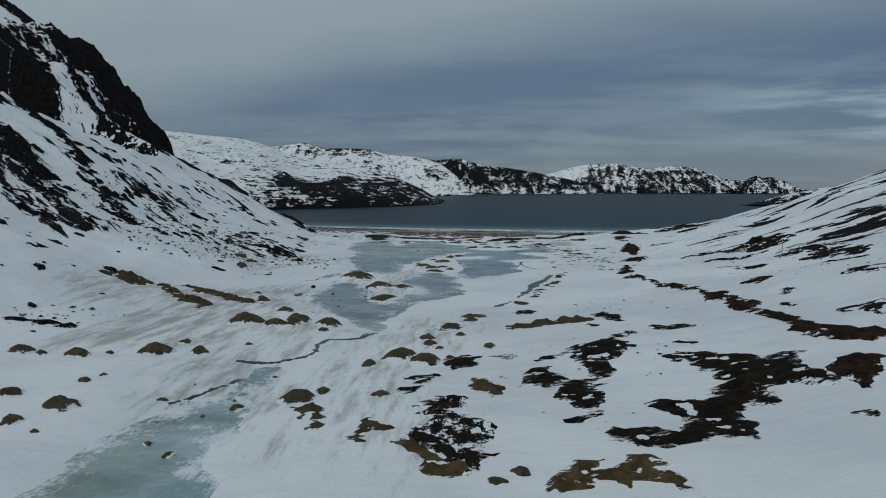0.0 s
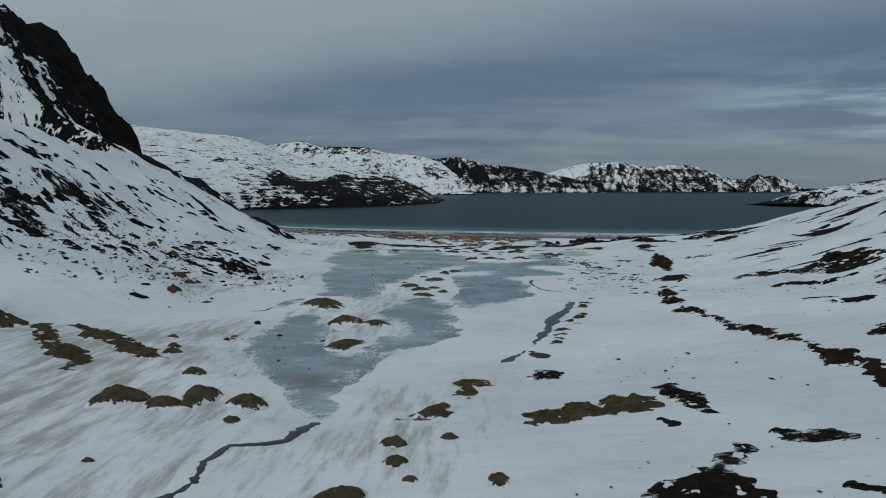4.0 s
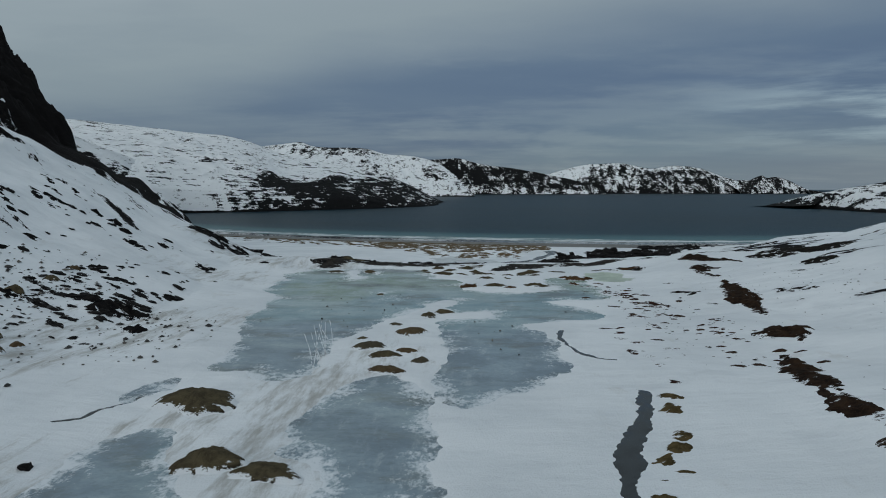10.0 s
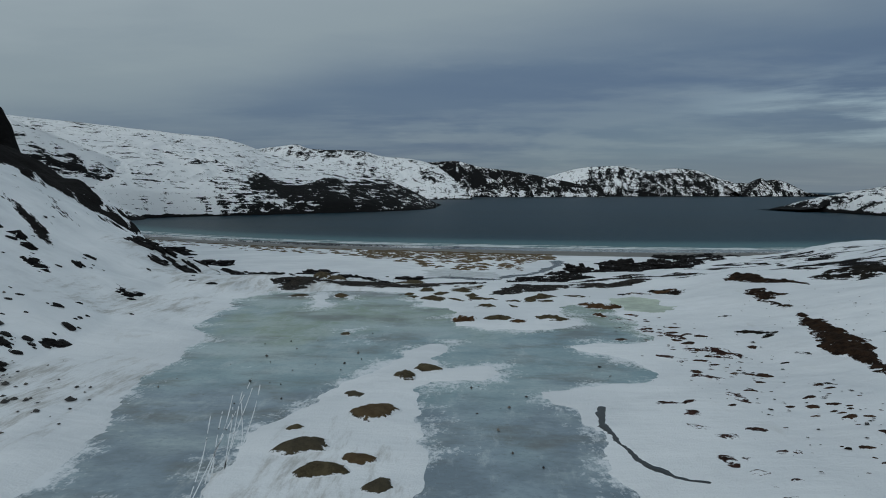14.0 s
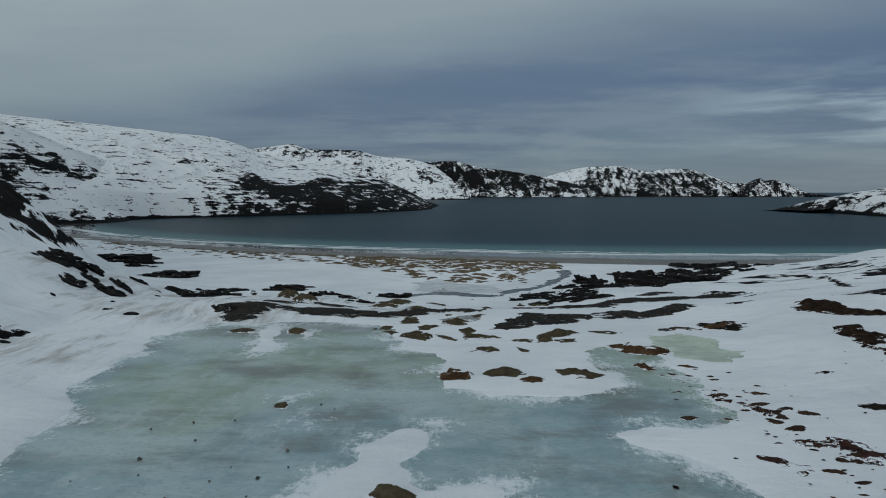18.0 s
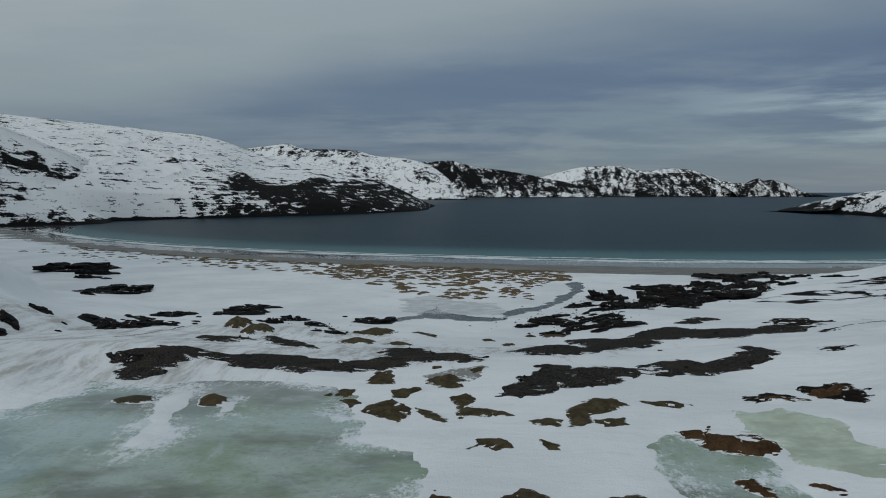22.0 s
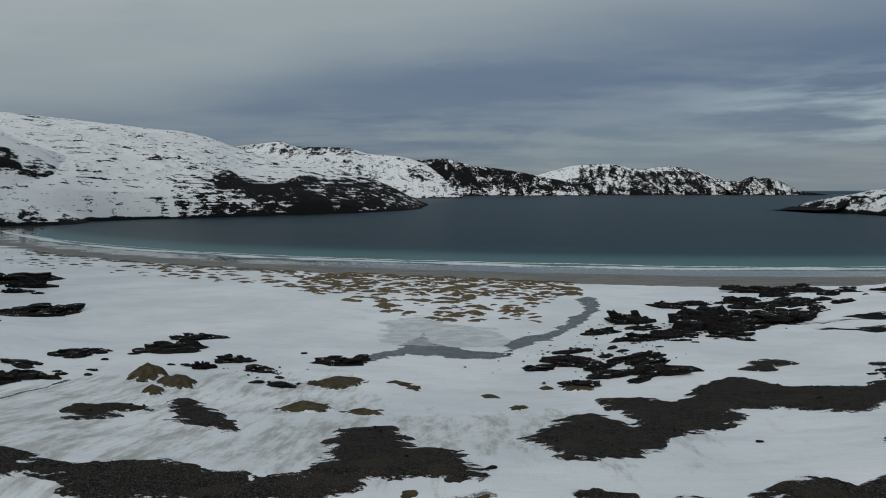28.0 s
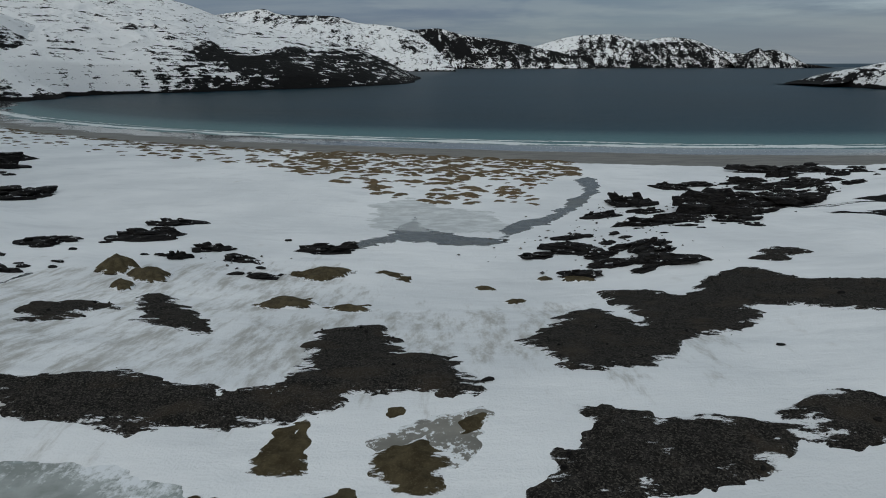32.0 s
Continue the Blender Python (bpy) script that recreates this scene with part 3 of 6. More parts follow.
# ---------------------------------------------------------------- far hills
def hill(name, label, coast, ridge, n, rough, bare, seed, bulge=0.75, cliff=0.0, back=400.0, ledges=1.2, gullies=0.2, swell=1.0):
    """A hill between a coast line and a ridge line, both read at even steps from one end to the other."""
    coast, ridge = np.array(coast, float), np.array(ridge, float)
    u = np.linspace(0, 1, n)
    v = np.concatenate([np.linspace(0, 1, n // 3), np.linspace(1.02, 1.5, n // 8)])
    at = lambda rows, k: np.interp(u, np.linspace(0, 1, len(rows)), rows[:, k])
    blur = lambda q: np.convolve(np.pad(q, n // 24, mode="edge"), np.ones(2 * (n // 24) + 1) / (2 * (n // 24) + 1), "valid")
    cx, cy = blur(at(coast, 0)), blur(at(coast, 1))
    rx, ry, rz = blur(at(ridge, 0)), blur(at(ridge, 1)), blur(at(ridge, 2))
    V, U = np.meshgrid(v, np.arange(n), indexing="ij")
    k = np.minimum(V, 1)
    x = cx[U] + (rx - cx)[U] * k
    y = cy[U] + (ry - cy)[U] * k + np.maximum(V - 1, 0) * 2 * back
    prof = np.where(V <= 1, (1 - cliff) * k**bulge + cliff * np.clip(k * 14, 0, 1), 1 - (np.maximum(V - 1, 0) * 2) ** 1.5)
    tall = np.maximum(rz - SEA, 2)[U]
    z = SEA - 3 + (tall + 3) * prof
    fade = np.clip(k * 6, 0, 1) * np.clip(tall / (6 * rough), 0.15, 1)
    lumps = fbm(x, y, 14 * rough, 5, seed, 0.5)
    z = z + swell * fade * rough * (lumps - 0.25 * np.abs(fbm(x, y, 5 * rough, 4, seed + 3)) * 2) * np.where(V > 0.9, 0.45, 1)
    along = np.concatenate([[0], np.cumsum(np.hypot(np.diff(cx), np.diff(cy)))])[U]
    gully = fbm(along + 30 * fbm(x, y, 60, 2, seed + 31), k * 40, 2.4 * rough, 4, seed + 33)
    z = z + fade * 0.35 * rough * gully * np.clip(4 * k * (1 - k), 0, 1)
    m = bare(k, U / n, z - SEA) + gullies * gully + 0.3 * fbm(x, y + 2.5 * z, 9 * rough, 4, seed + 9)
    m = np.maximum(m, 1.6 * ease(4.0, 1.5, z - SEA))
    top = tagged(new(name), label, "mountain")
    top.location = (float(cx.mean()), float(cy.mean()), SEA)
    bounds = [("sea_cliff", 0, 0.14), ("hillside", 0.14, 0.78), ("crest", 0.78, 1.0), ("back_slope", 1.0, 1.6)]
    for part_name, v0, v1 in bounds:
        rows = np.where((v >= v0 - 1e-9) & (v <= v1 + 1e-9))[0]
        rows = np.arange(max(rows[0] - 1, 0), rows[-1] + 1)
        sub = lambda q: q[rows]
        co = np.stack([sub(x) - top.location[0], sub(y) - top.location[1], sub(z) - SEA], -1).reshape(-1, 3)
        idx = np.arange(len(rows) * n).reshape(len(rows), n)
        quads = np.stack([idx[:-1, :-1], idx[:-1, 1:], idx[1:, 1:], idx[1:, :-1]], -1).reshape(-1, 4)
        me = bpy.data.meshes.new(part_name)
        me.from_pydata(co.tolist(), [], quads.tolist())
        me.attributes.new("bare", "FLOAT", "POINT").data.foreach_set("value", sub(m).astype(np.float32).ravel())
        me.attributes.new("ledge", "FLOAT", "POINT").data.foreach_set("value", np.full(len(co), ledges, np.float32))
        me.materials.append(HILL_MAT)
        me.polygons.foreach_set("use_smooth", np.ones(len(quads), bool))
        new(part_name, me).parent = top
    return top


hill("headland", "broad snow-covered headland with dark terraced rock above the bay",
     [(-487, 510), (-444, 546), (-410, 566), (-379, 587), (-362, 609), (-352, 639), (-341, 672), (-325, 701), (-301, 717), (-276, 734), (-253, 760), (-228, 787), (-202, 817), (-173, 850), (-141, 885), (-109, 936), (-81, 992), (-60, 1039)],
     [(-975, 1000, 152), (-834, 1008, 151), (-749, 1017, 143), (-700, 1025, 137), (-650, 1034, 132), (-599, 1042, 127), (-548, 1051, 122), (-496, 1059, 116), (-452, 1067, 115), (-418, 1076, 108), (-383, 1084, 96), (-353, 1093, 81), (-312, 1101, 73), (-266, 1109, 66), (-219, 1118, 57), (-171, 1126, 46), (-133, 1135, 31), (-104, 1143, 15), (-85, 1152, 1), (-69, 1160, -12)],
     520, 7, lambda k, u, h: -0.08 + 0.50 * ease(62, 26, h) * ease(0.44, 0.60, u) + 0.36 * ease(56, 40, h) * ease(14, 26, h) * ease(0.46, 0.50, u) + 0.30 * ease(0.38, 0.44, u) * ease(26, 14, h)
     + 0.26 * ease(0.50, 0.58, u) * ease(0.86, 0.60, k) - 0.16 * ease(0.50, 0.40, u) * ease(0.35, 0.6, k) + 0.10 * ease(0.92, 1.0, k), 101, 0.7, 0.10, 400.0, 3.4, 0.40, 0.4)
hill("rocky_spur", "snowy spur with broken dark cliffs at the corner of the bay",
     [(-461, 468), (-438, 513), (-413, 538), (-396, 548), (-384, 558), (-371, 568), (-358, 578), (-344, 589), (-329, 600), (-317, 612)],
     [(-630, 640, 141), (-555, 650, 113), (-511, 660, 99), (-484, 670, 90), (-474, 680, 85), (-463, 690, 77), (-449, 700, 70), (-434, 710, 64), (-422, 720, 55), (-415, 730, 43), (-409, 740, 25), (-406, 750, 6), (-404, 760, -13)],
     300, 6, lambda k, u, h: 0.04 + 0.52 * ease(0.46, 0.60, k) * ease(0.93, 0.78, k) * ease(0.22, 0.34, u) * ease(0.95, 0.8, u) + 0.30 * ease(0.35, 0.12, k), 111, 0.8, 0.05, 250.0, 2.4, 0.45, 0.6)
hill("inland_mountain", "distant snowy mountain with a rocky crest",
     [(-1300, 2300), (-1000, 2330), (-700, 2350), (-400, 2370), (-150, 2400), (0, 2420)],
     [(-1069, 2750, 180), (-994, 2750, 206), (-944, 2750, 213), (-869, 2750, 218), (-819, 2750, 224), (-775, 2750, 230), (-753, 2750, 220), (-733, 2750, 209), (-671, 2750, 205), (-598, 2750, 202), (-536, 2750, 199), (-475, 2750, 197), (-438, 2750, 180), (-390, 2750, 168), (-328, 2750, 167), (-268, 2750, 161), (-207, 2750, 148), (-146, 2750, 117)],
     300, 12, lambda k, u, h: 0.14 + 0.34 * ease(0.55, 0.86, k) * ease(0.22, 0.34, u) * ease(0.78, 0.66, u), 131, gullies=0.3, swell=0.45)
hill("dark_hill", "distant dark rocky hill streaked with snow across the bay",
     [(-700, 3450), (-400, 3440), (0, 3450), (350, 3500), (760, 3560)],
     [(-636, 3660, 92), (-554, 3660, 125), (-488, 3660, 154), (-423, 3660, 179), (-341, 3660, 192), (-276, 3660, 190), (-211, 3660, 193), (-146, 3660, 196), (-104, 3660, 200), (-49, 3660, 185), (31, 3660, 162), (112, 3660, 150), (209, 3660, 141), (305, 3660, 124), (401, 3660, 104), (497, 3660, 85), (594, 3660, 66), (674, 3660, 40), (722, 3660, 8)],
     360, 12, lambda k, u, h: 0.97 - 0.30 * ease(0.90, 1.0, k) * ease(0.3, 0.5, u) - 0.55 * ease(0.30, 0.05, u) * ease(0.7, 0.3, k) - 0.42 * ease(0.30, 0.12, k), 151, gullies=0.40, swell=0.35)
hill("coastal_range", "distant snow-streaked range along the far shore",
     [(400, 3980), (700, 3990), (1200, 4020), (1600, 4060), (2020, 4120)],
     [(356, 4260, 89), (468, 4260, 118), (542, 4260, 141), (616, 4260, 159), (690, 4260, 178), (764, 4260, 189), (856, 4260, 190), (948, 4260, 196), (1004, 4260, 185), (1078, 4260, 170), (1152, 4260, 151), (1206, 4260, 162), (1272, 4260, 177), (1352, 4260, 178), (1444, 4260, 165), (1517, 4260, 147), (1580, 4260, 117), (1647, 4260, 99), (1720, 4260, 80), (1780, 4260, 36), (1810, 4260, 3)],
     380, 12, lambda k, u, h: 0.74 + 0.24 * ease(0.74, 0.92, u) - 0.75 * ease(0.30, 0.16, u) * ease(0.35, 0.6, k) - 0.34 * ease(0.72, 0.98, k) + 0.20 * ease(0.25, 0.05, k), 171, gullies=0.42, swell=0.35)
hill("far_cape", "low rocky cape at the mouth of the bay",
     [(1640, 3980), (1750, 3990), (1950, 4010), (2180, 4060)],
     [(1582, 4090, 57), (1651, 4090, 78), (1738, 4090, 74), (1776, 4090, 81), (1795, 4090, 109), (1813, 4090, 106), (1831, 4090, 88), (1879, 4090, 101), (1921, 4090, 92), (1963, 4090, 78), (2006, 4090, 60), (2041, 4090, 35), (2063, 4090, 11)],
     220, 10, lambda k, u, h: 0.74 + 0 * k, 191, gullies=0.4, swell=0.25)
hill("low_skerry", "low dark skerry off the cape",
     [(2150, 4000), (2200, 3995), (2270, 4010)],
     [(2004, 4040, 4), (2038, 4040, 12), (2079, 4040, 14), (2113, 4040, 9), (2141, 4040, 0)],
     60, 3, lambda k, u, h: 1.2 + 0 * k, 197, swell=0.2)
hill("eastern_point", "low snow-patched rocky point east of the bay",
     [(492, 990), (480, 937), (480, 902), (483, 869), (478, 820), (472, 776), (480, 723), (498, 660)],
     [(448, 900, -6), (464, 900, -5), (481, 900, -3), (487, 900, 3), (492, 900, 10), (501, 900, 15), (514, 900, 16), (532, 900, 21), (549, 900, 24), (600, 900, 32), (685, 900, 49)],
     260, 4, lambda k, u, h: 0.24 + 0.9 * ease(6, 3, h) + 0.35 * ease(0.40, 0.30, u) + 0.25 * ease(0.75, 0.95, k), 211, 0.8, 0.1, 200.0, swell=0.4)


# ---------------------------------------------------------------- materials of the small things
def make_peat(name="peat_and_moss", dark=(0.050, 0.040, 0.024), pale=(0.098, 0.080, 0.047), tip=(0.140, 0.116, 0.070)):
    m, g, _ = material(name)
    at = g("ShaderNodeNewGeometry").outputs["Position"]
    lot = g("ShaderNodeObjectInfo").outputs["Random"]
    mid, fine = g.noise(at, 1.3, 6, 0.65), g.noise(at, 9.0, 5, 0.7)
    col = g.mix(g.step(mid, 0.35, 0.68), dark, pale)
    col = g.mix(g.math("MULTIPLY", g.step(fine, 0.48, 0.72), 0.45), col, tip)
    col = g.mix(g.math("MULTIPLY", g.step(lot, 0.75, 1.0), 0.4), col, (0.120, 0.068, 0.034))
    col = g.mix(g.math("MULTIPLY", g.step(lot, 0.25, 0.0), 0.45), col, (0.060, 0.054, 0.044))
    # the mound's foot is coloured darker: shade round its base put into the colour
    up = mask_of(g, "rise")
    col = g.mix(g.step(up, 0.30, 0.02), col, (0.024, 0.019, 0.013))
    rime = g.math("SUBTRACT", g.math("MULTIPLY", g.noise(at, 1.1, 9, 0.74, (0.6, 1.2, 1)), 3.0), g.math("MULTIPLY", up, 1.35))
    col = g.mix(g.step(rime, 1.18, 1.26), col, (0.76, 0.78, 0.81))
    finish(g, col, 0.95, g.math("ADD", mid, g.math("MULTIPLY", fine, 0.5)), 0.9, 0.14, Specular_IOR_Level=0.1)
    return m


def patch_material(name, dark, pale, third, scale, rime=0.62, rough=0.9, edge=2.2, relief=0.1, wander=1.0, grit=0.0, sharp=0.12):
    """Bare ground that thins out into the snow round it."""
    m, g, _ = material(name)
    at = g("ShaderNodeNewGeometry").outputs["Position"]
    mid, fine = g.noise(at, 0.9, 6, 0.65), g.noise(at, scale, 4, 0.75)
    col = g.mix(g.step(mid, 0.35, 0.68), dark, pale)
    col = g.mix(g.math("MULTIPLY", g.step(fine, 0.5, 0.72), 0.6), col, third)
    if grit:
        cell = g("ShaderNodeTexVoronoi", None, Vector=at, Scale=grit).outputs
        shade = g("ShaderNodeSeparateColor", None, Color=cell["Color"]).outputs[0]
        col = g.mix(g.step(shade, 0.62, 0.95), col, tuple(v * 1.35 for v in third))
        col = g.mix(g.math("MULTIPLY", g.step(shade, 0.30, 0.05), 0.8), col, tuple(v * 0.45 for v in dark))
        col = g.mix(g.math("MULTIPLY", g.step(g.noise(at, 0.22, 5, 0.6), 0.48, 0.66), 0.55), col, (0.062, 0.050, 0.038))
        fine = g.math("ADD", fine, g.math("MULTIPLY", cell["Distance"], -1.4))
    frayed = g.math("ADD", g.math("MULTIPLY", g.math("SUBTRACT", g.noise(at, 1.5, 9, 0.76, (0.45, 1.3, 1)), 0.5), edge), mask_of(g, "edge"))
    frayed = g.math("ADD", frayed, g.math("MULTIPLY", g.math("SUBTRACT", g.noise(at, 0.45, 4, 0.6, (0.5, 1.2, 1), (4, 4, 0)), 0.5), edge * wander))
    snow = g.step(frayed, 0.36 - sharp / 2, 0.36 + sharp / 2)
    flecks = g.step(g.noise(at, 0.8, 7, 0.75, (1, 1, 1), (7, 2, 0)), rime, rime + 0.03)
    snow = g.math("MAXIMUM", snow, flecks)
    col = g.mix(snow, col, (0.77, 0.79, 0.82))
    finish(g, col, rough, g.math("ADD", mid, g.math("MULTIPLY", fine, 0.6)), 0.9, relief, Specular_IOR_Level=0.04)
    return m


def make_rock():
    m, g, _ = material("dark_layered_rock")
    at = g("ShaderNodeNewGeometry").outputs["Position"]
    up = g("ShaderNodeSeparateXYZ", None, Vector=g("ShaderNodeNewGeometry").outputs["Normal"]).outputs[2]
    lay = g.noise(at, 0.8, 6, 0.7, (1, 1, 6.0))
    fine = g.noise(at, 5.0, 5, 0.7)
    col = g.mix(g.step(lay, 0.35, 0.68), (0.007, 0.007, 0.008), (0.030, 0.028, 0.027))
    col = g.mix(g.math("MULTIPLY", g.step(fine, 0.56, 0.74), 0.4), col, (0.055, 0.049, 0.040))
    lie = g.math("ADD", g.math("MULTIPLY", g.noise(at, 0.9, 7, 0.72, (1, 1, 1), (3, 8, 0)), 1.2), g.math("MULTIPLY", up, 0.42))
    col = g.mix(g.step(lie, 1.12, 1.17), col, (0.78, 0.80, 0.83))
    finish(g, col, 0.78, g.math("ADD", lay, g.math("MULTIPLY", fine, 0.4)), 1.0, 0.25, Specular_IOR_Level=0.06)
    return m


def make_water(name, col, rough, ice=0.0, mottle=1.0):
    m, g, _ = material(name)
    at = g("ShaderNodeNewGeometry").outputs["Position"]
    mid, fine = g.noise(at, 0.5, 6, 0.65, (0.7, 1.2, 1)), g.noise(at, 3.0, 6, 0.7)
    c = g.mix(g.step(mid, 0.35, 0.7), col, tuple(v * 1.5 for v in col))
    slush = g.math("ADD", g.math("MULTIPLY", g.math("SUBTRACT", fine, 0.5), 1.6), g.math("MULTIPLY", g.math("SUBTRACT", mid, 0.5), 1.4))
    slush = g.step(g.math("MULTIPLY_ADD", slush, mottle, mask_of(g, "edge")), 0.45 - ice, 0.8 - ice)
    c = g.mix(slush, c, (0.70, 0.725, 0.75))
    finish(g, c, g.math("MULTIPLY_ADD", slush, 0.4, rough), fine, 0.12, 0.05, Specular_IOR_Level=0.22)
    return m


PEAT, ROCK = make_peat(), make_rock()
SEDGE = make_peat("rusty_sedge", (0.026, 0.015, 0.011), (0.060, 0.034, 0.022), (0.095, 0.058, 0.036))
MARRAM = make_peat("tan_dune_grass", (0.090, 0.068, 0.040), (0.165, 0.125, 0.078), (0.230, 0.180, 0.120))
HEATH = patch_material("crowberry_heath", (0.007, 0.006, 0.005), (0.019, 0.015, 0.011), (0.040, 0.031, 0.020), 6.0, 0.84, edge=4.4, wander=0.6, sharp=0.42)
STREAKED = patch_material("ribbed_heath", (0.007, 0.006, 0.005), (0.019, 0.015, 0.011), (0.040, 0.031, 0.020), 6.0, 0.54, edge=3.0, wander=0.6, sharp=0.12)
BANK = patch_material("peat_bank_turf", (0.012, 0.008, 0.006), (0.036, 0.021, 0.013), (0.060, 0.034, 0.020), 5.0, 0.80, edge=3.6)
HEATHER = patch_material("reddish_heather", (0.020, 0.011, 0.010), (0.055, 0.026, 0.020), (0.080, 0.042, 0.030), 7.0, 0.52, edge=6.0)
GRASS = patch_material("withered_grass", (0.050, 0.038, 0.018), (0.115, 0.084, 0.040), (0.165, 0.122, 0.062), 8.0, 0.76, edge=3.4)
RUST = patch_material("rusty_grass", (0.040, 0.022, 0.012), (0.095, 0.055, 0.028), (0.140, 0.090, 0.048), 8.0, 0.66, edge=3.6)
GRAVEL = patch_material("dark_gravel", (0.017, 0.016, 0.015), (0.034, 0.031, 0.029), (0.056, 0.051, 0.045), 5.0, 0.745, 0.9, 4.4, 0.10, 0.8, 13.0, 0.22)
CRAG = patch_material("broken_dark_rock", (0.004, 0.004, 0.005), (0.016, 0.014, 0.013), (0.034, 0.030, 0.027), 3.0, 0.68, 0.9, 4.0, 0.3, 0.8)
MOSS = patch_material("mossy_peat", (0.044, 0.035, 0.021), (0.090, 0.073, 0.043), (0.130, 0.106, 0.064), 8.0, 0.76, 0.95, 1.8)
BROOK, MELT, TARN, SLUSH, THIN = make_water("brook_water", (0.014, 0.018, 0.021), 0.12, -0.45), make_water("meltwater_slush", (0.072, 0.078, 0.080), 0.25, 0.20), make_water("tarn_ice", (0.36, 0.41, 0.335), 0.35, 0.16, 1.6), make_water("grey_slush", (0.150, 0.145, 0.130), 0.40, 0.36, 3.2), make_water("thin_pale_ice", (0.46, 0.48, 0.49), 0.40, 0.16, 2.0)


# ---------------------------------------------------------------- kinds of things
def rests(x, y):
    h = float(land(np.array([x]), np.array([y]))[0])
    return max(h, ICE) if y < 117 and abs(x) < 46 else h


def dome(seed, mat):
    """A low mound of peat, one metre across, with an uneven outline and a lumpy crown."""
    rng = random.Random(seed)
    rings, sides = 11, 48
    ph = [rng.uniform(0, 6.28) for _ in range(6)]
    lean = rng.uniform(-0.2, 0.2)
    co, faces = [], []
    for i in range(rings + 1):
        q = i / rings
        for j in range(sides):
            a = 2 * math.pi * j / sides
            r = 0.5 * (1 + 0.17 * math.sin(2 * a + ph[0]) + 0.11 * math.sin(3 * a + ph[1]) + 0.07 * math.sin(5 * a + ph[2]) + 0.04 * math.sin(9 * a + ph[3]) + 0.03 * math.sin(15 * a + ph[4]) + 0.02 * math.sin(22 * a + ph[5]))
            x, y = q * r * math.cos(a), q * r * math.sin(a)
            bump = 0.16 * float(fbm(np.array([x * 7 + seed]), np.array([y * 7]), 1.3, 5, seed, 0.6)[0])
            z = (1 - q**1.9) * (1 + bump + lean * x * 2) - 0.28 * q**4
            co.append((x, y, z))
    for i in range(rings):
        for j in range(sides):
            k = (j + 1) % sides
            faces.append((i * sides + j, (i + 1) * sides + j, (i + 1) * sides + k, i * sides + k))
    me = bpy.data.meshes.new("peat_hummock")
    me.from_pydata(co, [], faces)
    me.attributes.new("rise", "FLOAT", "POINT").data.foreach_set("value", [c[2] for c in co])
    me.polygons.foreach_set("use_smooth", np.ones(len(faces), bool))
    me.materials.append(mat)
    return me


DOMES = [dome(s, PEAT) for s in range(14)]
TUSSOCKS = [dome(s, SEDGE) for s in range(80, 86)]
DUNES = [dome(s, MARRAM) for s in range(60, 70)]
luck = random.Random(5)


def lean_of(x, y, share=0.85):
    """The turn that lays a thing against the slope of the ground."""
    p, q, k = np.array([x + 0.8, x - 0.8, x, x]), np.array([y, y, y + 0.8, y - 0.8]), 0.0
    h = land(p, q)
    n = Vector((-(h[0] - h[1]) / 1.6 * share, -(h[2] - h[3]) / 1.6 * share, 1)).normalized()
    return Vector((0, 0, 1)).rotation_difference(n).to_matrix().to_4x4()


def hummock(x, y, w, d, h, label="mossy brown peat hummock standing out of the snow", group="peat hummocks"):
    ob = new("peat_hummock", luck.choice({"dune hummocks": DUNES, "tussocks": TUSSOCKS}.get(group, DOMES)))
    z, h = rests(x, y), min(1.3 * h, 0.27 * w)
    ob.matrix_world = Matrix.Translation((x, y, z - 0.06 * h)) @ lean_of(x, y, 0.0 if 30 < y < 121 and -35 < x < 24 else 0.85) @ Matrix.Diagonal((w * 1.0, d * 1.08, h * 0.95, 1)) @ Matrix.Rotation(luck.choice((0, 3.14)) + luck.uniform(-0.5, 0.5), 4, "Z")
    return tagged(ob, label, "hummock", group)


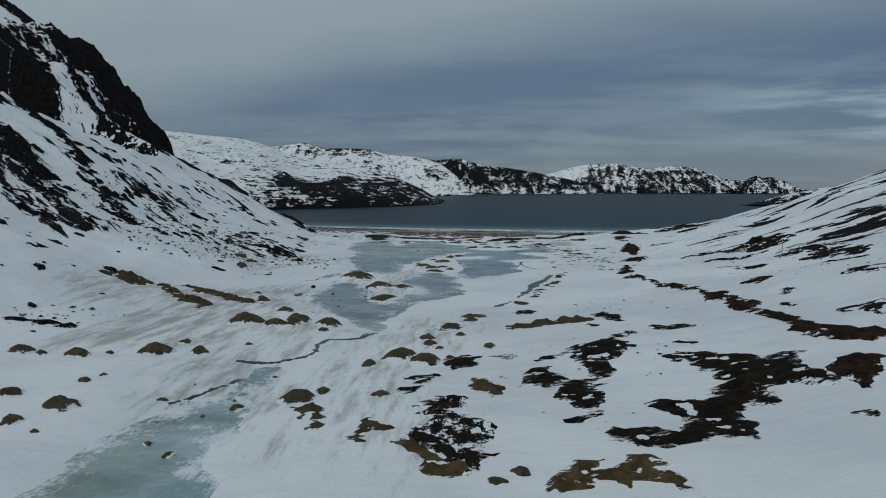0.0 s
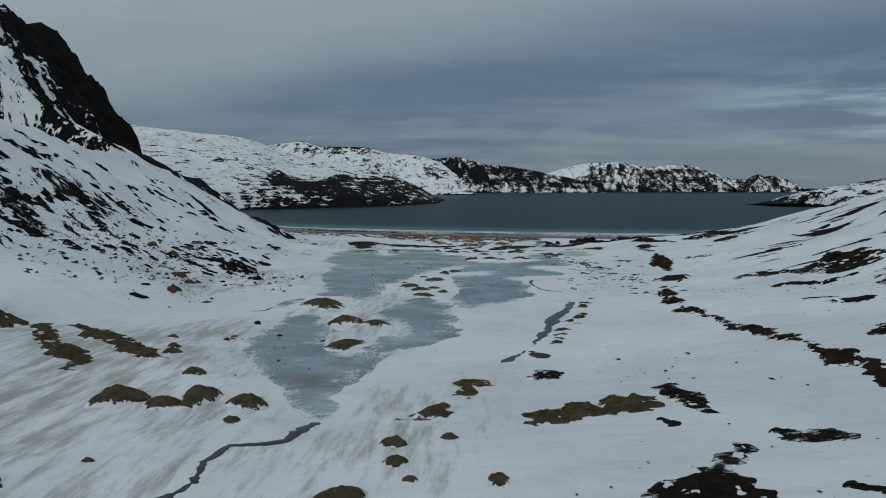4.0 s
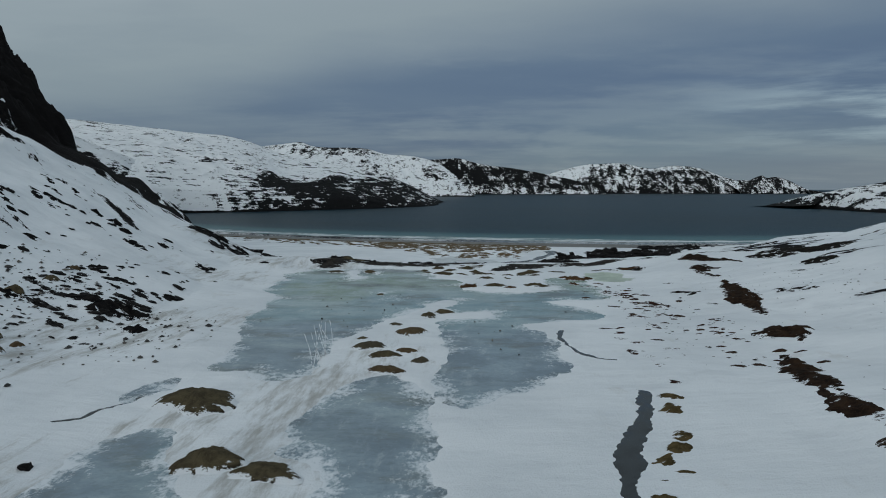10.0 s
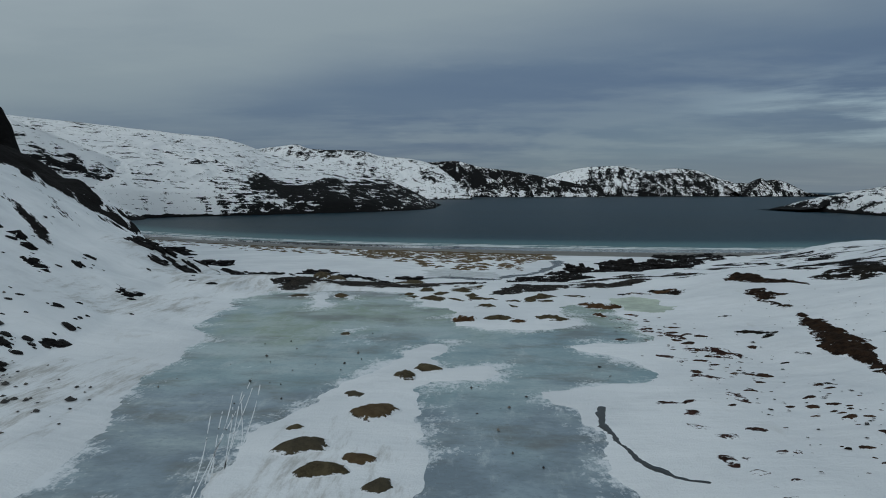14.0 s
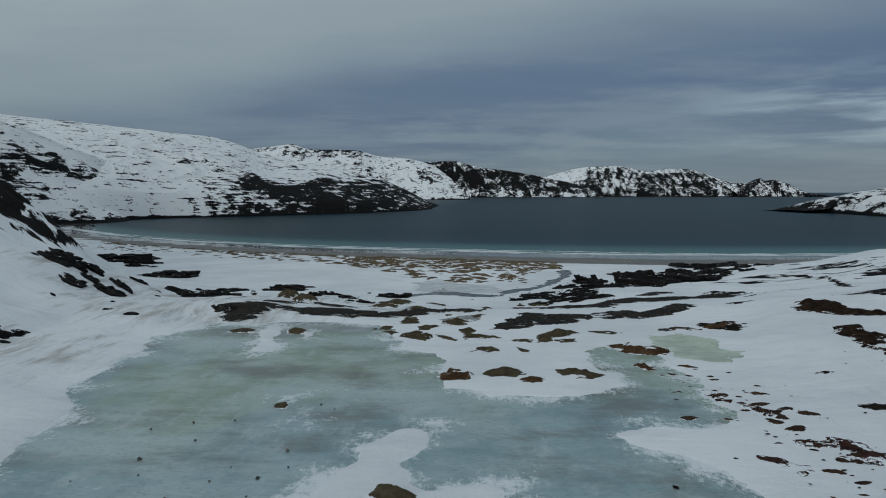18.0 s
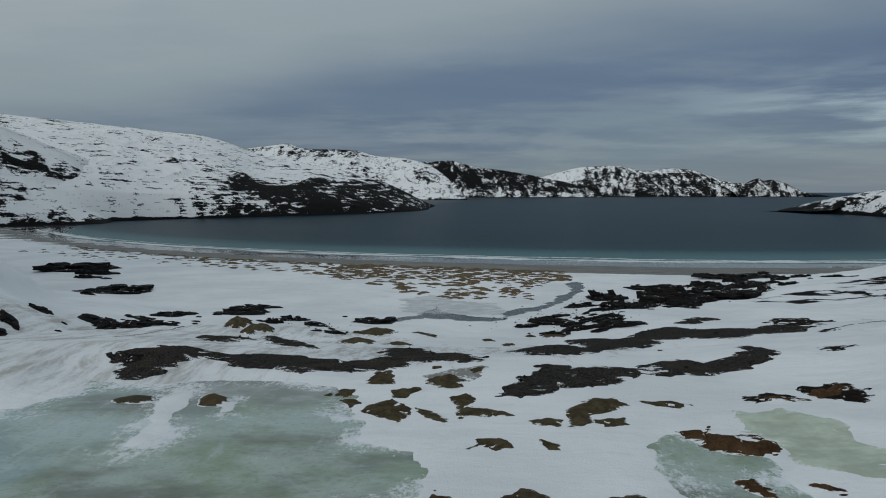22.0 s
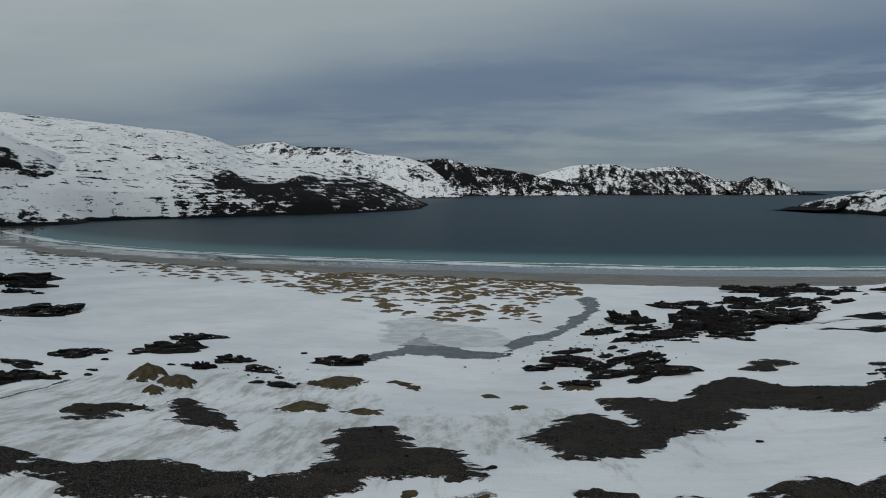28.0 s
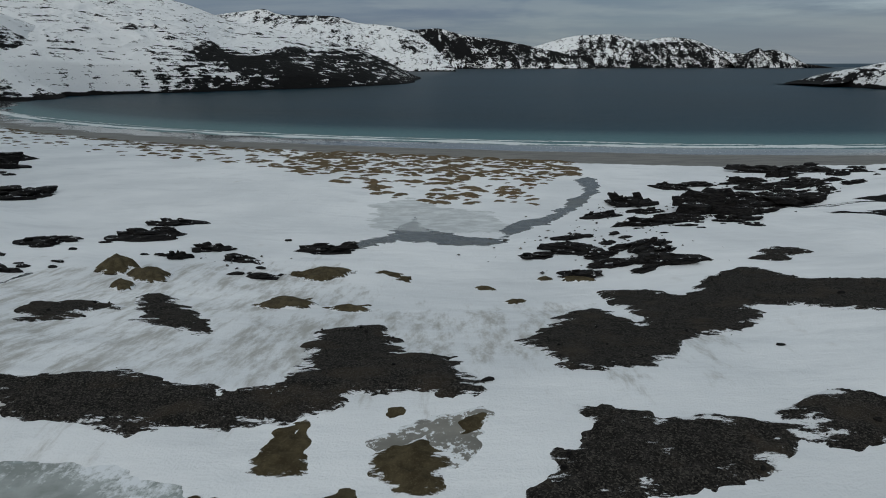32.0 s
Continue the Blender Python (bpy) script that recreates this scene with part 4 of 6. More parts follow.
def patch(name, rows, mat, label, category, step=0.3, lift=0.07, rag=0.55, lumps=0.05, level=None, kind="", trim=1.0, warp=0.7):
    """Ground of another kind let into the snow: its outline is a union of strokes or one closed line, frayed by noise."""
    drawn = len(rows[0]) == 2
    if drawn:
        r = np.array(rows)
        q = np.roll(r, -1, 0)
        thick = float(abs((r[:, 0] * q[:, 1] - q[:, 0] * r[:, 1]).sum()) / np.hypot(*(q - r).T).sum())
        x0, y0, x1, y1 = *(r.min(0) - 2), *(r.max(0) + 2)
        rag, bend = min(0.6 * rag, 0.5 * thick), min(0.5 * thick, 0.5) * warp
    else:
        rows = [(a, b, c, d, q * trim) for a, b, c, d, q in rows]
        r = np.array(rows)
        x0, x1 = min(r[:, 0].min(), r[:, 2].min()) - r[:, 4].max() - 2, max(r[:, 0].max(), r[:, 2].max()) + r[:, 4].max() + 2
        y0, y1 = min(r[:, 1].min(), r[:, 3].min()) - r[:, 4].max() - 2, max(r[:, 1].max(), r[:, 3].max()) + r[:, 4].max() + 2
        thick = float(r[:, 4].mean())
        rag, bend = min(rag, 0.45 * thick), min(1.1 * thick, 1.0 + 0.25 * thick) * warp
    step = max(step, math.sqrt((x1 - x0) * (y1 - y0) / 40000))

    def inside(x, y):
        x, y = x + 1.5 * bend * fbm(x, y * 1.4, 1.3 + 1.6 * thick, 4, 79, 0.6), y + 0.8 * bend * fbm(x, y * 1.6, 1.3 + 1.4 * thick, 4, 80, 0.6)
        whole = outline(x, y, rows) + (1 - trim) * thick if drawn else capsules(x, y, rows)
        return whole + rag * (1.3 * fbm(x * 0.7, y, 3.0, 5, 77, 0.65) + 0.6 * fbm(x * 0.5, y, 1.0, 3, 78))

    def height(x, y):
        s = inside(x, y)
        if level is not None:
            return np.maximum(land(x, y), level) + np.clip(0.01 - 0.12 * s, -0.3, 0.06)
        return np.maximum(land(x, y), np.where(y < 117, ICE, -99)) + np.clip(-0.22 * s, -0.3, lift) + lumps * np.clip(-s, 0, 1) * fbm(x, y, 1.0, 4, 91)

    ob = sheet(name, np.arange(x0, x1, step), np.arange(y0, y1, step), height, mat, keep=lambda x, y: inside(x, y) < 0.45,
               masks={"edge": lambda x, y, z: np.clip(0.28 + inside(x, y) / max(0.5, min(thick, 1.6)), -3, 2)})
    return tagged(ob, label, category, kind=kind)


def heath_patch(rows):
    return tagged(patch("heath_patch", rows, HEATH, "dark heath laid bare where the snow has blown away", "heath", lumps=0.12, trim=0.92, rag=0.75), group="bare heath")


def grass_patch(rows):
    return tagged(patch("grass_patch", rows, GRASS, "withered yellow-brown grass tussocks poking through snow", "grass", 0.16, 0.16, lumps=0.3, trim=0.9, rag=0.5), group="grass patches")


def heather_patch(rows):
    return tagged(patch("heather_patch", rows, HEATHER, "thin reddish-brown heather poking through the snow", "heather", 0.16, 0.08, 0.5, 0.15), group="heather patches")


def peat_ridge(rows):
    return tagged(patch("peat_ridge", rows, MOSS, "long mossy brown peat ridge rising out of the snow", "peat ridge", 0.2, 0.6, 0.5, 0.18, trim=0.62), group="peat ridges")


def track(rows):
    return patch("bare_track", rows, HEATH, "narrow bare track running across the snowy hillside", "track", 0.15, 0.05, 0.15, 0.02, kind="structure")


def outcrop(rows):
    rows = [(a, b, c, d, r * 0.95) for a, b, c, d, r in rows]
    return tagged(patch("rock_outcrop", rows, CRAG, "dark rock rib cropping out of the steep snow slope", "outcrop", 0.5, 0.5, 1.2, 0.6, trim=1.2), group="outcrops on the mountainside")


def creek(rows):
    return patch("creek", rows, BROOK, "thin dark creek running open through the snow", "creek", 0.10, level=-99, rag=0.08, kind="structure", trim=0.62, warp=0.5)


def heath_field(pts):
    return tagged(patch("heath_patch", pts, HEATH, "dark heath laid bare where the snow has blown away", "heath", 0.2, 0.09, 0.8, 0.14), group="bare heath")


def streaked_heath(pts):
    return tagged(patch("heath_patch", pts, STREAKED, "dark heath striped with wind-blown ribs of snow", "heath", 0.15, 0.12, 0.8, 0.16), group="bare heath")


def grass_field(pts):
    return tagged(patch("grass_patch", pts, GRASS, "withered yellow-brown grass tussocks poking through snow", "grass", 0.14, 0.3, 0.4, 0.3), group="grass patches")


def moss_field(pts):
    return tagged(patch("peat_ridge", pts, MOSS, "long mossy brown peat ridge rising out of the snow", "peat ridge", 0.16, 0.7, 0.9, 0.3), group="peat ridges")


def mound_field(pts):
    return tagged(patch("moss_mound", pts, MOSS, "low mossy brown mound at the head of the lake", "mound", 0.14, 0.6, 0.3, 0.22, warp=0.5), group="mossy mounds")


def rust_field(pts):
    return tagged(patch("grass_patch", pts, RUST, "rusty brown grass and heather poking through snow", "grass", 0.14, 0.3, 0.5, 0.3), group="grass patches")


def bank_field(pts):
    return tagged(patch("peat_bank", pts, BANK, "reddish-brown eroded peat bank along the snowy hillside", "peat bank", 0.2, 0.25, 0.6, 0.22), group="peat banks")


def gravel_field(pts):
    return patch("gravel_bar", pts, GRAVEL, "bare dark grey gravel bar swept clear of snow", "gravel bar", 0.2, 0.16, 0.9, 0.05)


def slush_field(pts):
    return patch("slush_ice", pts, SLUSH, "mottled grey slush and thin ice between the hummocks", "slush", 0.3, level=-99, rag=1.3, kind="structure")


def thin_field(pts):
    return patch("thin_ice", pts, THIN, "pale grey rotten ice bordering the meltwater", "ice", 0.3, level=-99, rag=1.3, kind="structure")


def melt_field(pts):
    return patch("meltwater_channel", pts, MELT, "grey slushy meltwater channel winding to the beach", "stream", 0.3, level=-99, rag=0.9, kind="structure")


def tarn_field(pts):
    return patch("tarn_ice", pts, TARN, "pale grey-green frozen pool in the snow", "ice", 0.3, level=-99, rag=0.9, kind="structure")


def stone(seed, flat=1.0):
    """An angular boulder, one metre across, cut by planes and split into beds."""
    rng = random.Random(seed)
    bm = bmesh.new()
    bmesh.ops.create_icosphere(bm, subdivisions=3, radius=0.5)
    cuts = [(Vector((rng.gauss(0, 1), rng.gauss(0, 1), rng.gauss(0.1, 0.7))).normalized(), rng.uniform(0.26, 0.42)) for _ in range(9)]
    for v in bm.verts:
        for n, c in cuts:
            over = v.co.dot(n) - c
            if over > 0:
                v.co -= n * over
        step = 0.09
        bed = math.floor((v.co.z + 0.3 * v.co.x) / step)
        push = 0.11 * (float(lattice(np.array([bed]), np.array([seed]), 3)[0]) - 0.5)
        v.co.x *= 1 + push
        v.co.y *= 1 + push
        v.co += v.co.normalized() * 0.05 * noise.noise(v.co * 6 + Vector((seed, 0, 0)))
        v.co.z = (v.co.z + 0.22) * 1.5 * flat
    me = bpy.data.meshes.new("boulder")
    bm.to_mesh(me)
    bm.free()
    me.materials.append(ROCK)
    return me


STONES = [stone(s) for s in range(8)]


def ledge(seed):
    """A low outcrop of bedded rock, one metre across: tilted angular slabs stepped one over another."""
    rng = random.Random(seed)
    dip = Matrix.Rotation(rng.uniform(0.05, 0.13), 4, "Y") @ Matrix.Rotation(rng.uniform(-0.06, 0.06), 4, "X")
    bm = bmesh.new()
    for k in range(22):
        low = k < 7
        size = rng.uniform(0.22, 0.40) if low else rng.uniform(0.06, 0.20)
        cx, cy = rng.uniform(-0.30, 0.30), rng.uniform(-0.28, 0.28)
        base, thick = (-0.35, rng.uniform(0.5, 0.85)) if low else (rng.uniform(-0.2, 0.35), rng.uniform(0.3, 0.65))
        sides = rng.randint(5, 8)
        own = dip @ Matrix.Rotation(rng.uniform(-0.22, 0.22), 4, "X") @ Matrix.Rotation(rng.uniform(-0.22, 0.22), 4, "Y")
        ring = []
        long, turn = rng.uniform(1.0, 1.8), rng.uniform(-0.4, 0.4)
        for j in range(sides):
            a = 2 * math.pi * (j + rng.uniform(-0.35, 0.35)) / sides
            r = size * rng.uniform(0.55, 1.15) * 0.8
            u, v = r * long * math.cos(a), r * math.sin(a)
            ring.append((cx + u * math.cos(turn) - v * math.sin(turn), cy + u * math.sin(turn) + v * math.cos(turn)))
        layers = [(1.06, base), (1.0, base + 0.45 * thick), (0.90, base + 0.50 * thick), (0.93, base + 0.85 * thick), (0.80, base + thick)]
        loops = []
        for grow, z in layers:
            loops.append([bm.verts.new(own @ Vector((cx + (x - cx) * grow * rng.uniform(0.95, 1.05), cy + (y - cy) * grow * rng.uniform(0.90, 1.08), z + rng.uniform(-0.09, 0.09)))) for x, y in ring])
        for p, q in zip(loops, loops[1:]):
            for j in range(sides):
                bm.faces.new((p[j], p[(j + 1) % sides], q[(j + 1) % sides], q[j]))
        bm.faces.new(loops[-1])
    me = bpy.data.meshes.new("rock_ledge")
    bm.to_mesh(me)
    bm.free()
    me.materials.append(ROCK)
    return me


LEDGES = [ledge(s) for s in range(40, 52)]


def rock(x, y, w, d, h):
    big = w > 2.2
    ob = new("rock_ledge" if big else "boulder", luck.choice(LEDGES if big else STONES))
    turn = Matrix.Rotation(luck.choice((0, 3.14)) + luck.uniform(-0.45, 0.45), 4, "Z")
    ob.matrix_world = Matrix.Translation((x, y, rests(x, y) - (0.05 if big else 0.12) * h)) @ lean_of(x, y) @ Matrix.Diagonal((w * 1.1, d * 1.15, max(h, 0.14 * w) * 1.05, 1)) @ turn
    if big:
        return tagged(ob, "dark bedded rock ledge jutting out of the snow", "rock", "rock ledges")
    return tagged(ob, "single dark boulder lying on the snow", "boulder", "boulders")


# ---------------------------------------------------------------- the things, from the upper valley to the beach
# hummocks of the lower lake
hummock(-22.0, 28.1, 7.0, 5.6, 0.94)
hummock(-16.7, 17.4, 4.7, 3.8, 0.74)
hummock(-12.5, 16.0, 4.2, 2.9, 0.43)
hummock(-14.3, 5.7, 5.0, 3.6, 0.50)
hummock(-17.2, 8.1, 0.8, 0.7, 0.22)
hummock(6.3, 2.2, 2.9, 1.5, 0.29)
hummock(5.7, 3.6, 0.8, 0.6, 0.08)
# hummocks on the snowy island
hummock(-4.5, 66.3, 2.9, 2.3, 0.39)
hummock(-6.3, 63.7, 2.6, 2.1, 0.51)
hummock(-10.1, 58.1, 2.1, 1.7, 0.21)
hummock(-7.8, 53.7, 4.5, 3.2, 0.45)
hummock(-12.9, 50.2, 1.4, 1.1, 0.19)
hummock(-11.5, 47.2, 4.0, 3.1, 0.42)
hummock(-7.4, 45.3, 2.6, 1.9, 0.28)
hummock(-9.4, 43.6, 3.9, 2.2, 0.39)
hummock(-5.5, 41.7, 2.2, 1.8, 0.31)
hummock(-15.7, 81.7, 1.7, 1.4, 0.17)
hummock(-8.7, 38.3, 3.8, 2.3, 0.38)
# hummocks at the head of the lake
hummock(-29.0, 109.3, 3.6, 2.3, 0.36)
hummock(-22.3, 109.5, 3.6, 2.9, 0.36)
# hummocks between the gravel bars
hummock(-36.4, 153.0, 6.0, 4.8, 1.80)
hummock(-31.8, 150.9, 5.7, 4.6, 0.81)
hummock(-32.3, 146.4, 3.2, 2.5, 0.62)
hummock(-14.7, 156.9, 8.0, 4.0, 0.80)
hummock(-15.6, 143.5, 6.8, 3.4, 0.68)
hummock(-9.7, 142.6, 4.2, 2.1, 0.42)
hummock(3.1, 153.6, 2.5, 1.8, 0.25)
hummock(10.0, 157.3, 2.1, 1.7, 0.29)
hummock(13.5, 156.6, 3.9, 1.9, 0.39)
hummock(5.8, 148.0, 2.7, 1.3, 0.27)
# hummocks of the upper valley
hummock(-27.8, -14.2, 4.6, 3.4, 1.61)
hummock(-21.7, -13.2, 4.3, 3.2, 1.51)
hummock(-24.0, -14.8, 3.0, 2.3, 1.06)
hummock(-17.6, -13.9, 3.5, 2.6, 1.23)
hummock(-17.5, -17.7, 1.6, 1.2, 0.55)
hummock(-25.4, -6.5, 2.4, 1.8, 0.81)
hummock(-30.7, -0.1, 1.9, 1.5, 0.68)
hummock(-7.2, -29.6, 3.5, 2.7, 1.24)
hummock(-4.5, -31.6, 3.0, 2.3, 1.02)
hummock(-9.8, -31.5, 2.0, 1.5, 0.47)
hummock(-5.2, -21.3, 2.0, 1.5, 0.68)
hummock(-4.8, -24.4, 1.7, 1.3, 0.59)
hummock(-3.6, -27.1, 1.1, 0.9, 0.25)
hummock(-2.4, -31.1, 1.2, 0.9, 0.43)
hummock(1.3, -27.8, 1.6, 1.2, 0.42)
hummock(-1.7, -20.8, 1.4, 1.0, 0.49)
hummock(-27.2, -28.2, 2.4, 1.8, 0.83)
hummock(-29.7, -25.7, 1.6, 1.2, 0.36)
hummock(-23.5, -24.8, 0.9, 0.6, 0.30)
hummock(-41.2, 3.5, 2.9, 2.2, 1.00)
hummock(-32.0, -2.1, 2.5, 1.9, 0.76)
hummock(-27.8, 7.0, 1.1, 0.8, 0.39)
hummock(-3.2, -15.4, 2.7, 2.0, 0.82)
hummock(-31.0, -29.3, 3.5, 2.6, 1.22)
hummock(-42.6, -32.0, 2.5, 1.9, 0.89)
hummock(-40.6, -31.9, 1.4, 1.0, 0.48)
hummock(-37.3, -31.6, 2.6, 1.9, 0.86)
hummock(-34.7, -30.7, 1.0, 0.7, 0.34)
hummock(-30.8, -43.7, 3.0, 2.2, 1.04)
hummock(-29.4, -48.3, 0.8, 0.6, 0.29)
hummock(-32.3, -46.6, 1.9, 1.5, 0.68)
hummock(-36.2, -41.6, 2.2, 1.6, 0.75)
hummock(-32.3, -38.3, 1.4, 1.0, 0.43)
hummock(-31.7, -36.7, 0.8, 0.6, 0.28)
hummock(-24.5, -40.7, 0.9, 0.7, 0.31)
hummock(-13.9, -40.5, 3.1, 2.3, 1.08)
hummock(-12.2, -38.9, 1.6, 1.2, 0.47)
hummock(2.5, -53.6, 1.3, 1.0, 0.46)
hummock(1.1, -54.7, 1.2, 0.9, 0.41)
hummock(-7.4, -40.3, 1.6, 1.2, 0.36)
hummock(-18.2, -41.9, 1.4, 1.0, 0.46)
hummock(-21.4, -48.7, 0.8, 0.6, 0.21)
hummock(-19.3, -50.4, 1.0, 0.7, 0.32)
hummock(-17.8, -33.9, 0.6, 0.5, 0.22)
hummock(-33.5, 6.3, 1.4, 1.1, 0.48)
hummock(-31.5, 2.2, 1.9, 1.4, 0.56)
hummock(-30.1, -0.2, 1.6, 1.2, 0.43)
# peat ridges
peat_ridge([(-17.9, 157.2, -14.6, 159.1, 1.6), (-14.6, 159.1, -12.1, 158.4, 1.6)])
peat_ridge([(-8.4, 158.9, -5.8, 156.4, 1.1)])
peat_ridge([(-18.5, 143.1, -16.3, 146.0, 1), (-16.3, 146.0, -13.8, 146.6, 1)])
peat_ridge([(-11.4, 143.4, -8.4, 145.0, 0.7)])
hummock(-48.9, 39.4, 3.1, 2.4, 0.97)
hummock(-45.7, 36.5, 2.4, 1.9, 0.60)
hummock(-57.3, 54.8, 3.0, 2.4, 1.11)
hummock(-45.9, 39.8, 1.8, 1.4, 0.73)
hummock(-45.0, 29.7, 2.7, 2.1, 0.55)
hummock(-27.7, 9.1, 1.1, 0.9, 0.12)
hummock(-27.4, 7.8, 0.8, 0.6, 0.14)
hummock(-59.4, 69.8, 2.0, 1.6, 0.78)
hummock(-62.1, 56.5, 3.0, 2.4, 0.83)
hummock(-57.8, 62.3, 2.5, 2.0, 0.53)
# grass
grass_patch([(15.8, 31.0, 15.6, 30.7, 0.5)])
grass_patch([(15.0, 28.5, 14.7, 27.0, 0.7)])
grass_patch([(13.5, 22.6, 13.5, 22.6, 0.6)])
grass_patch([(12.6, 20.5, 12.5, 20.3, 0.9)])
grass_patch([(12.1, 18.7, 12.4, 18.9, 0.9)])
grass_patch([(12.1, 17.0, 12.7, 17.2, 0.5)])
grass_patch([(11.0, 15.8, 11.0, 15.8, 0.4)])
grass_patch([(10.3, 13.5, 10.3, 13.5, 0.8)])
grass_patch([(9.6, 10.9, 9.8, 10.9, 0.5)])
grass_patch([(9.2, 9.2, 9.6, 9.4, 0.5)])
grass_patch([(8.3, 7.8, 8.5, 7.8, 0.6)])
grass_patch([(-1.2, -7.4, -0.4, -6.8, 0.4), (-0.4, -6.8, 0.6, -7.3, 0.4)])
grass_patch([(-0.9, -9.1, -0.9, -9.6, 0.7)])
# heath
heath_patch([(11.5, -20.2, 11.9, -20.3, 0.7)])
heath_patch([(-4.9, -36.5, -4.3, -36.2, 0.8)])
heath_patch([(-6.0, -39.4, -5.6, -39.3, 0.5)])
heath_patch([(18.8, -29.9, 19.6, -30.5, 0.6)])
heath_patch([(22.5, -49.9, 23.2, -50.3, 0.5)])
heath_patch([(5.2, -4.5, 6.1, -4.4, 0.9)])
heath_patch([(44.2, -12.1, 44.4, -13.7, 2.3)])
heath_patch([(35.8, -27.6, 36.3, -28.1, 1.9)])
heath_patch([(33.6, -19.4, 34.1, -20.0, 1)])
heath_patch([(35.6, -13.0, 35.9, -13.6, 0.8)])
heath_patch([(36.3, -3.0, 36.6, -3.7, 1.2)])
# the eroded bank
heath_patch([(31.8, 80.4, 32.0, 79.7, 2.1)])
heath_patch([(32.9, 90.6, 34.2, 90.2, 0.9)])
heath_patch([(33.7, 72.1, 34.0, 71.9, 0.5)])
heath_patch([(31.3, 62.0, 31.5, 61.5, 0.4)])
heath_patch([(43.8, 73.2, 44.3, 72.6, 0.9)])
heath_patch([(46.2, 73.0, 46.8, 72.6, 0.8)])
heath_patch([(30.8, 69.2, 31.1, 69.3, 0.5)])
heath_patch([(25.4, 57.9, 25.6, 57.7, 0.4)])
heath_patch([(45.8, 146.4, 53.7, 158.8, 2.8)])
heath_patch([(31.0, 112.3, 32.1, 112.3, 2)])
heath_patch([(62.9, 110.9, 63.7, 105.7, 4.8), (63.7, 105.7, 67.4, 109.0, 6.4)])
heath_patch([(57.6, 109.7, 59.1, 108.0, 2.1)])
heath_patch([(57.5, 104.7, 58.0, 104.0, 2.3)])
heath_patch([(57.1, 118.8, 57.9, 118.3, 2)])
heath_patch([(57.1, 90.2, 57.1, 89.9, 2.2)])
# heather
heather_patch([(15.6, 57.3, 16.5, 57.3, 0.7), (16.5, 57.3, 17.4, 58.0, 0.6)])
heather_patch([(15.6, 52.3, 16.8, 52.1, 0.5)])
heather_patch([(17.9, 50.6, 18.5, 50.6, 0.4)])
heather_patch([(20.9, 47.8, 21.7, 47.8, 0.6)])
heather_patch([(20.1, 52.0, 21.1, 51.9, 0.4)])
heather_patch([(16.5, 47.0, 16.8, 45.9, 0.3)])
heather_patch([(17.8, 46.7, 18.0, 46.8, 0.3)])
heather_patch([(17.5, 44.7, 17.6, 44.8, 0.3)])
heather_patch([(17.6, 42.7, 17.8, 42.4, 0.2)])
heather_patch([(19.3, 43.2, 19.4, 43.2, 0.3)])
heather_patch([(17.9, 40.9, 18.1, 40.9, 0.4)])
heather_patch([(17.1, 35.0, 17.2, 34.7, 0.4)])
heather_patch([(17.2, 55.4, 17.4, 55.2, 0.4)])
heather_patch([(23.9, 74.9, 25.6, 74.7, 0.8), (25.6, 74.7, 26.4, 73.0, 0.8)])
heather_patch([(21.2, 65.7, 22.3, 64.5, 0.5)])
heather_patch([(21.4, 86.7, 21.9, 85.0, 0.7)])
heather_patch([(23.3, 81.8, 23.6, 81.1, 0.8)])
heather_patch([(22.2, 59.9, 22.9, 58.1, 0.4)])
heather_patch([(20.2, 72.1, 21.0, 71.1, 0.6)])
hummock(22.4, 81.9, 1.0, 0.6, 0.10, "small reddish tussock poking through thin snow", "tussocks")
hummock(23.7, 81.7, 1.4, 0.8, 0.14, "small reddish tussock poking through thin snow", "tussocks")
hummock(24.4, 80.1, 1.3, 1.0, 0.13, "small reddish tussock poking through thin snow", "tussocks")
hummock(23.5, 79.0, 1.6, 0.8, 0.16, "small reddish tussock poking through thin snow", "tussocks")
hummock(24.3, 77.7, 1.9, 1.2, 0.19, "small reddish tussock poking through thin snow", "tussocks")
hummock(23.3, 79.7, 0.8, 0.6, 0.08, "small reddish tussock poking through thin snow", "tussocks")
hummock(23.3, 83.0, 0.7, 0.5, 0.07, "small reddish tussock poking through thin snow", "tussocks")
hummock(22.1, 85.9, 1.4, 0.7, 0.14, "small reddish tussock poking through thin snow", "tussocks")
hummock(23.2, 85.2, 0.7, 0.5, 0.07, "small reddish tussock poking through thin snow", "tussocks")
hummock(22.7, 83.5, 0.9, 0.5, 0.09, "small reddish tussock poking through thin snow", "tussocks")
hummock(21.9, 87.1, 0.7, 0.4, 0.07, "small reddish tussock poking through thin snow", "tussocks")
hummock(24.3, 74.8, 0.9, 0.7, 0.35, "small reddish tussock poking through thin snow", "tussocks")
hummock(21.9, 76.9, 0.4, 0.3, 0.08, "small reddish tussock poking through thin snow", "tussocks")
hummock(22.2, 76.4, 0.4, 0.3, 0.05, "small reddish tussock poking through thin snow", "tussocks")
hummock(23.1, 91.4, 0.8, 0.5, 0.08, "small reddish tussock poking through thin snow", "tussocks")
track([(84.6, 204.2, 87.5, 195.5, 1), (87.5, 195.5, 74.4, 161.3, 0.8), (74.4, 161.3, 69.5, 145.9, 0.7)])
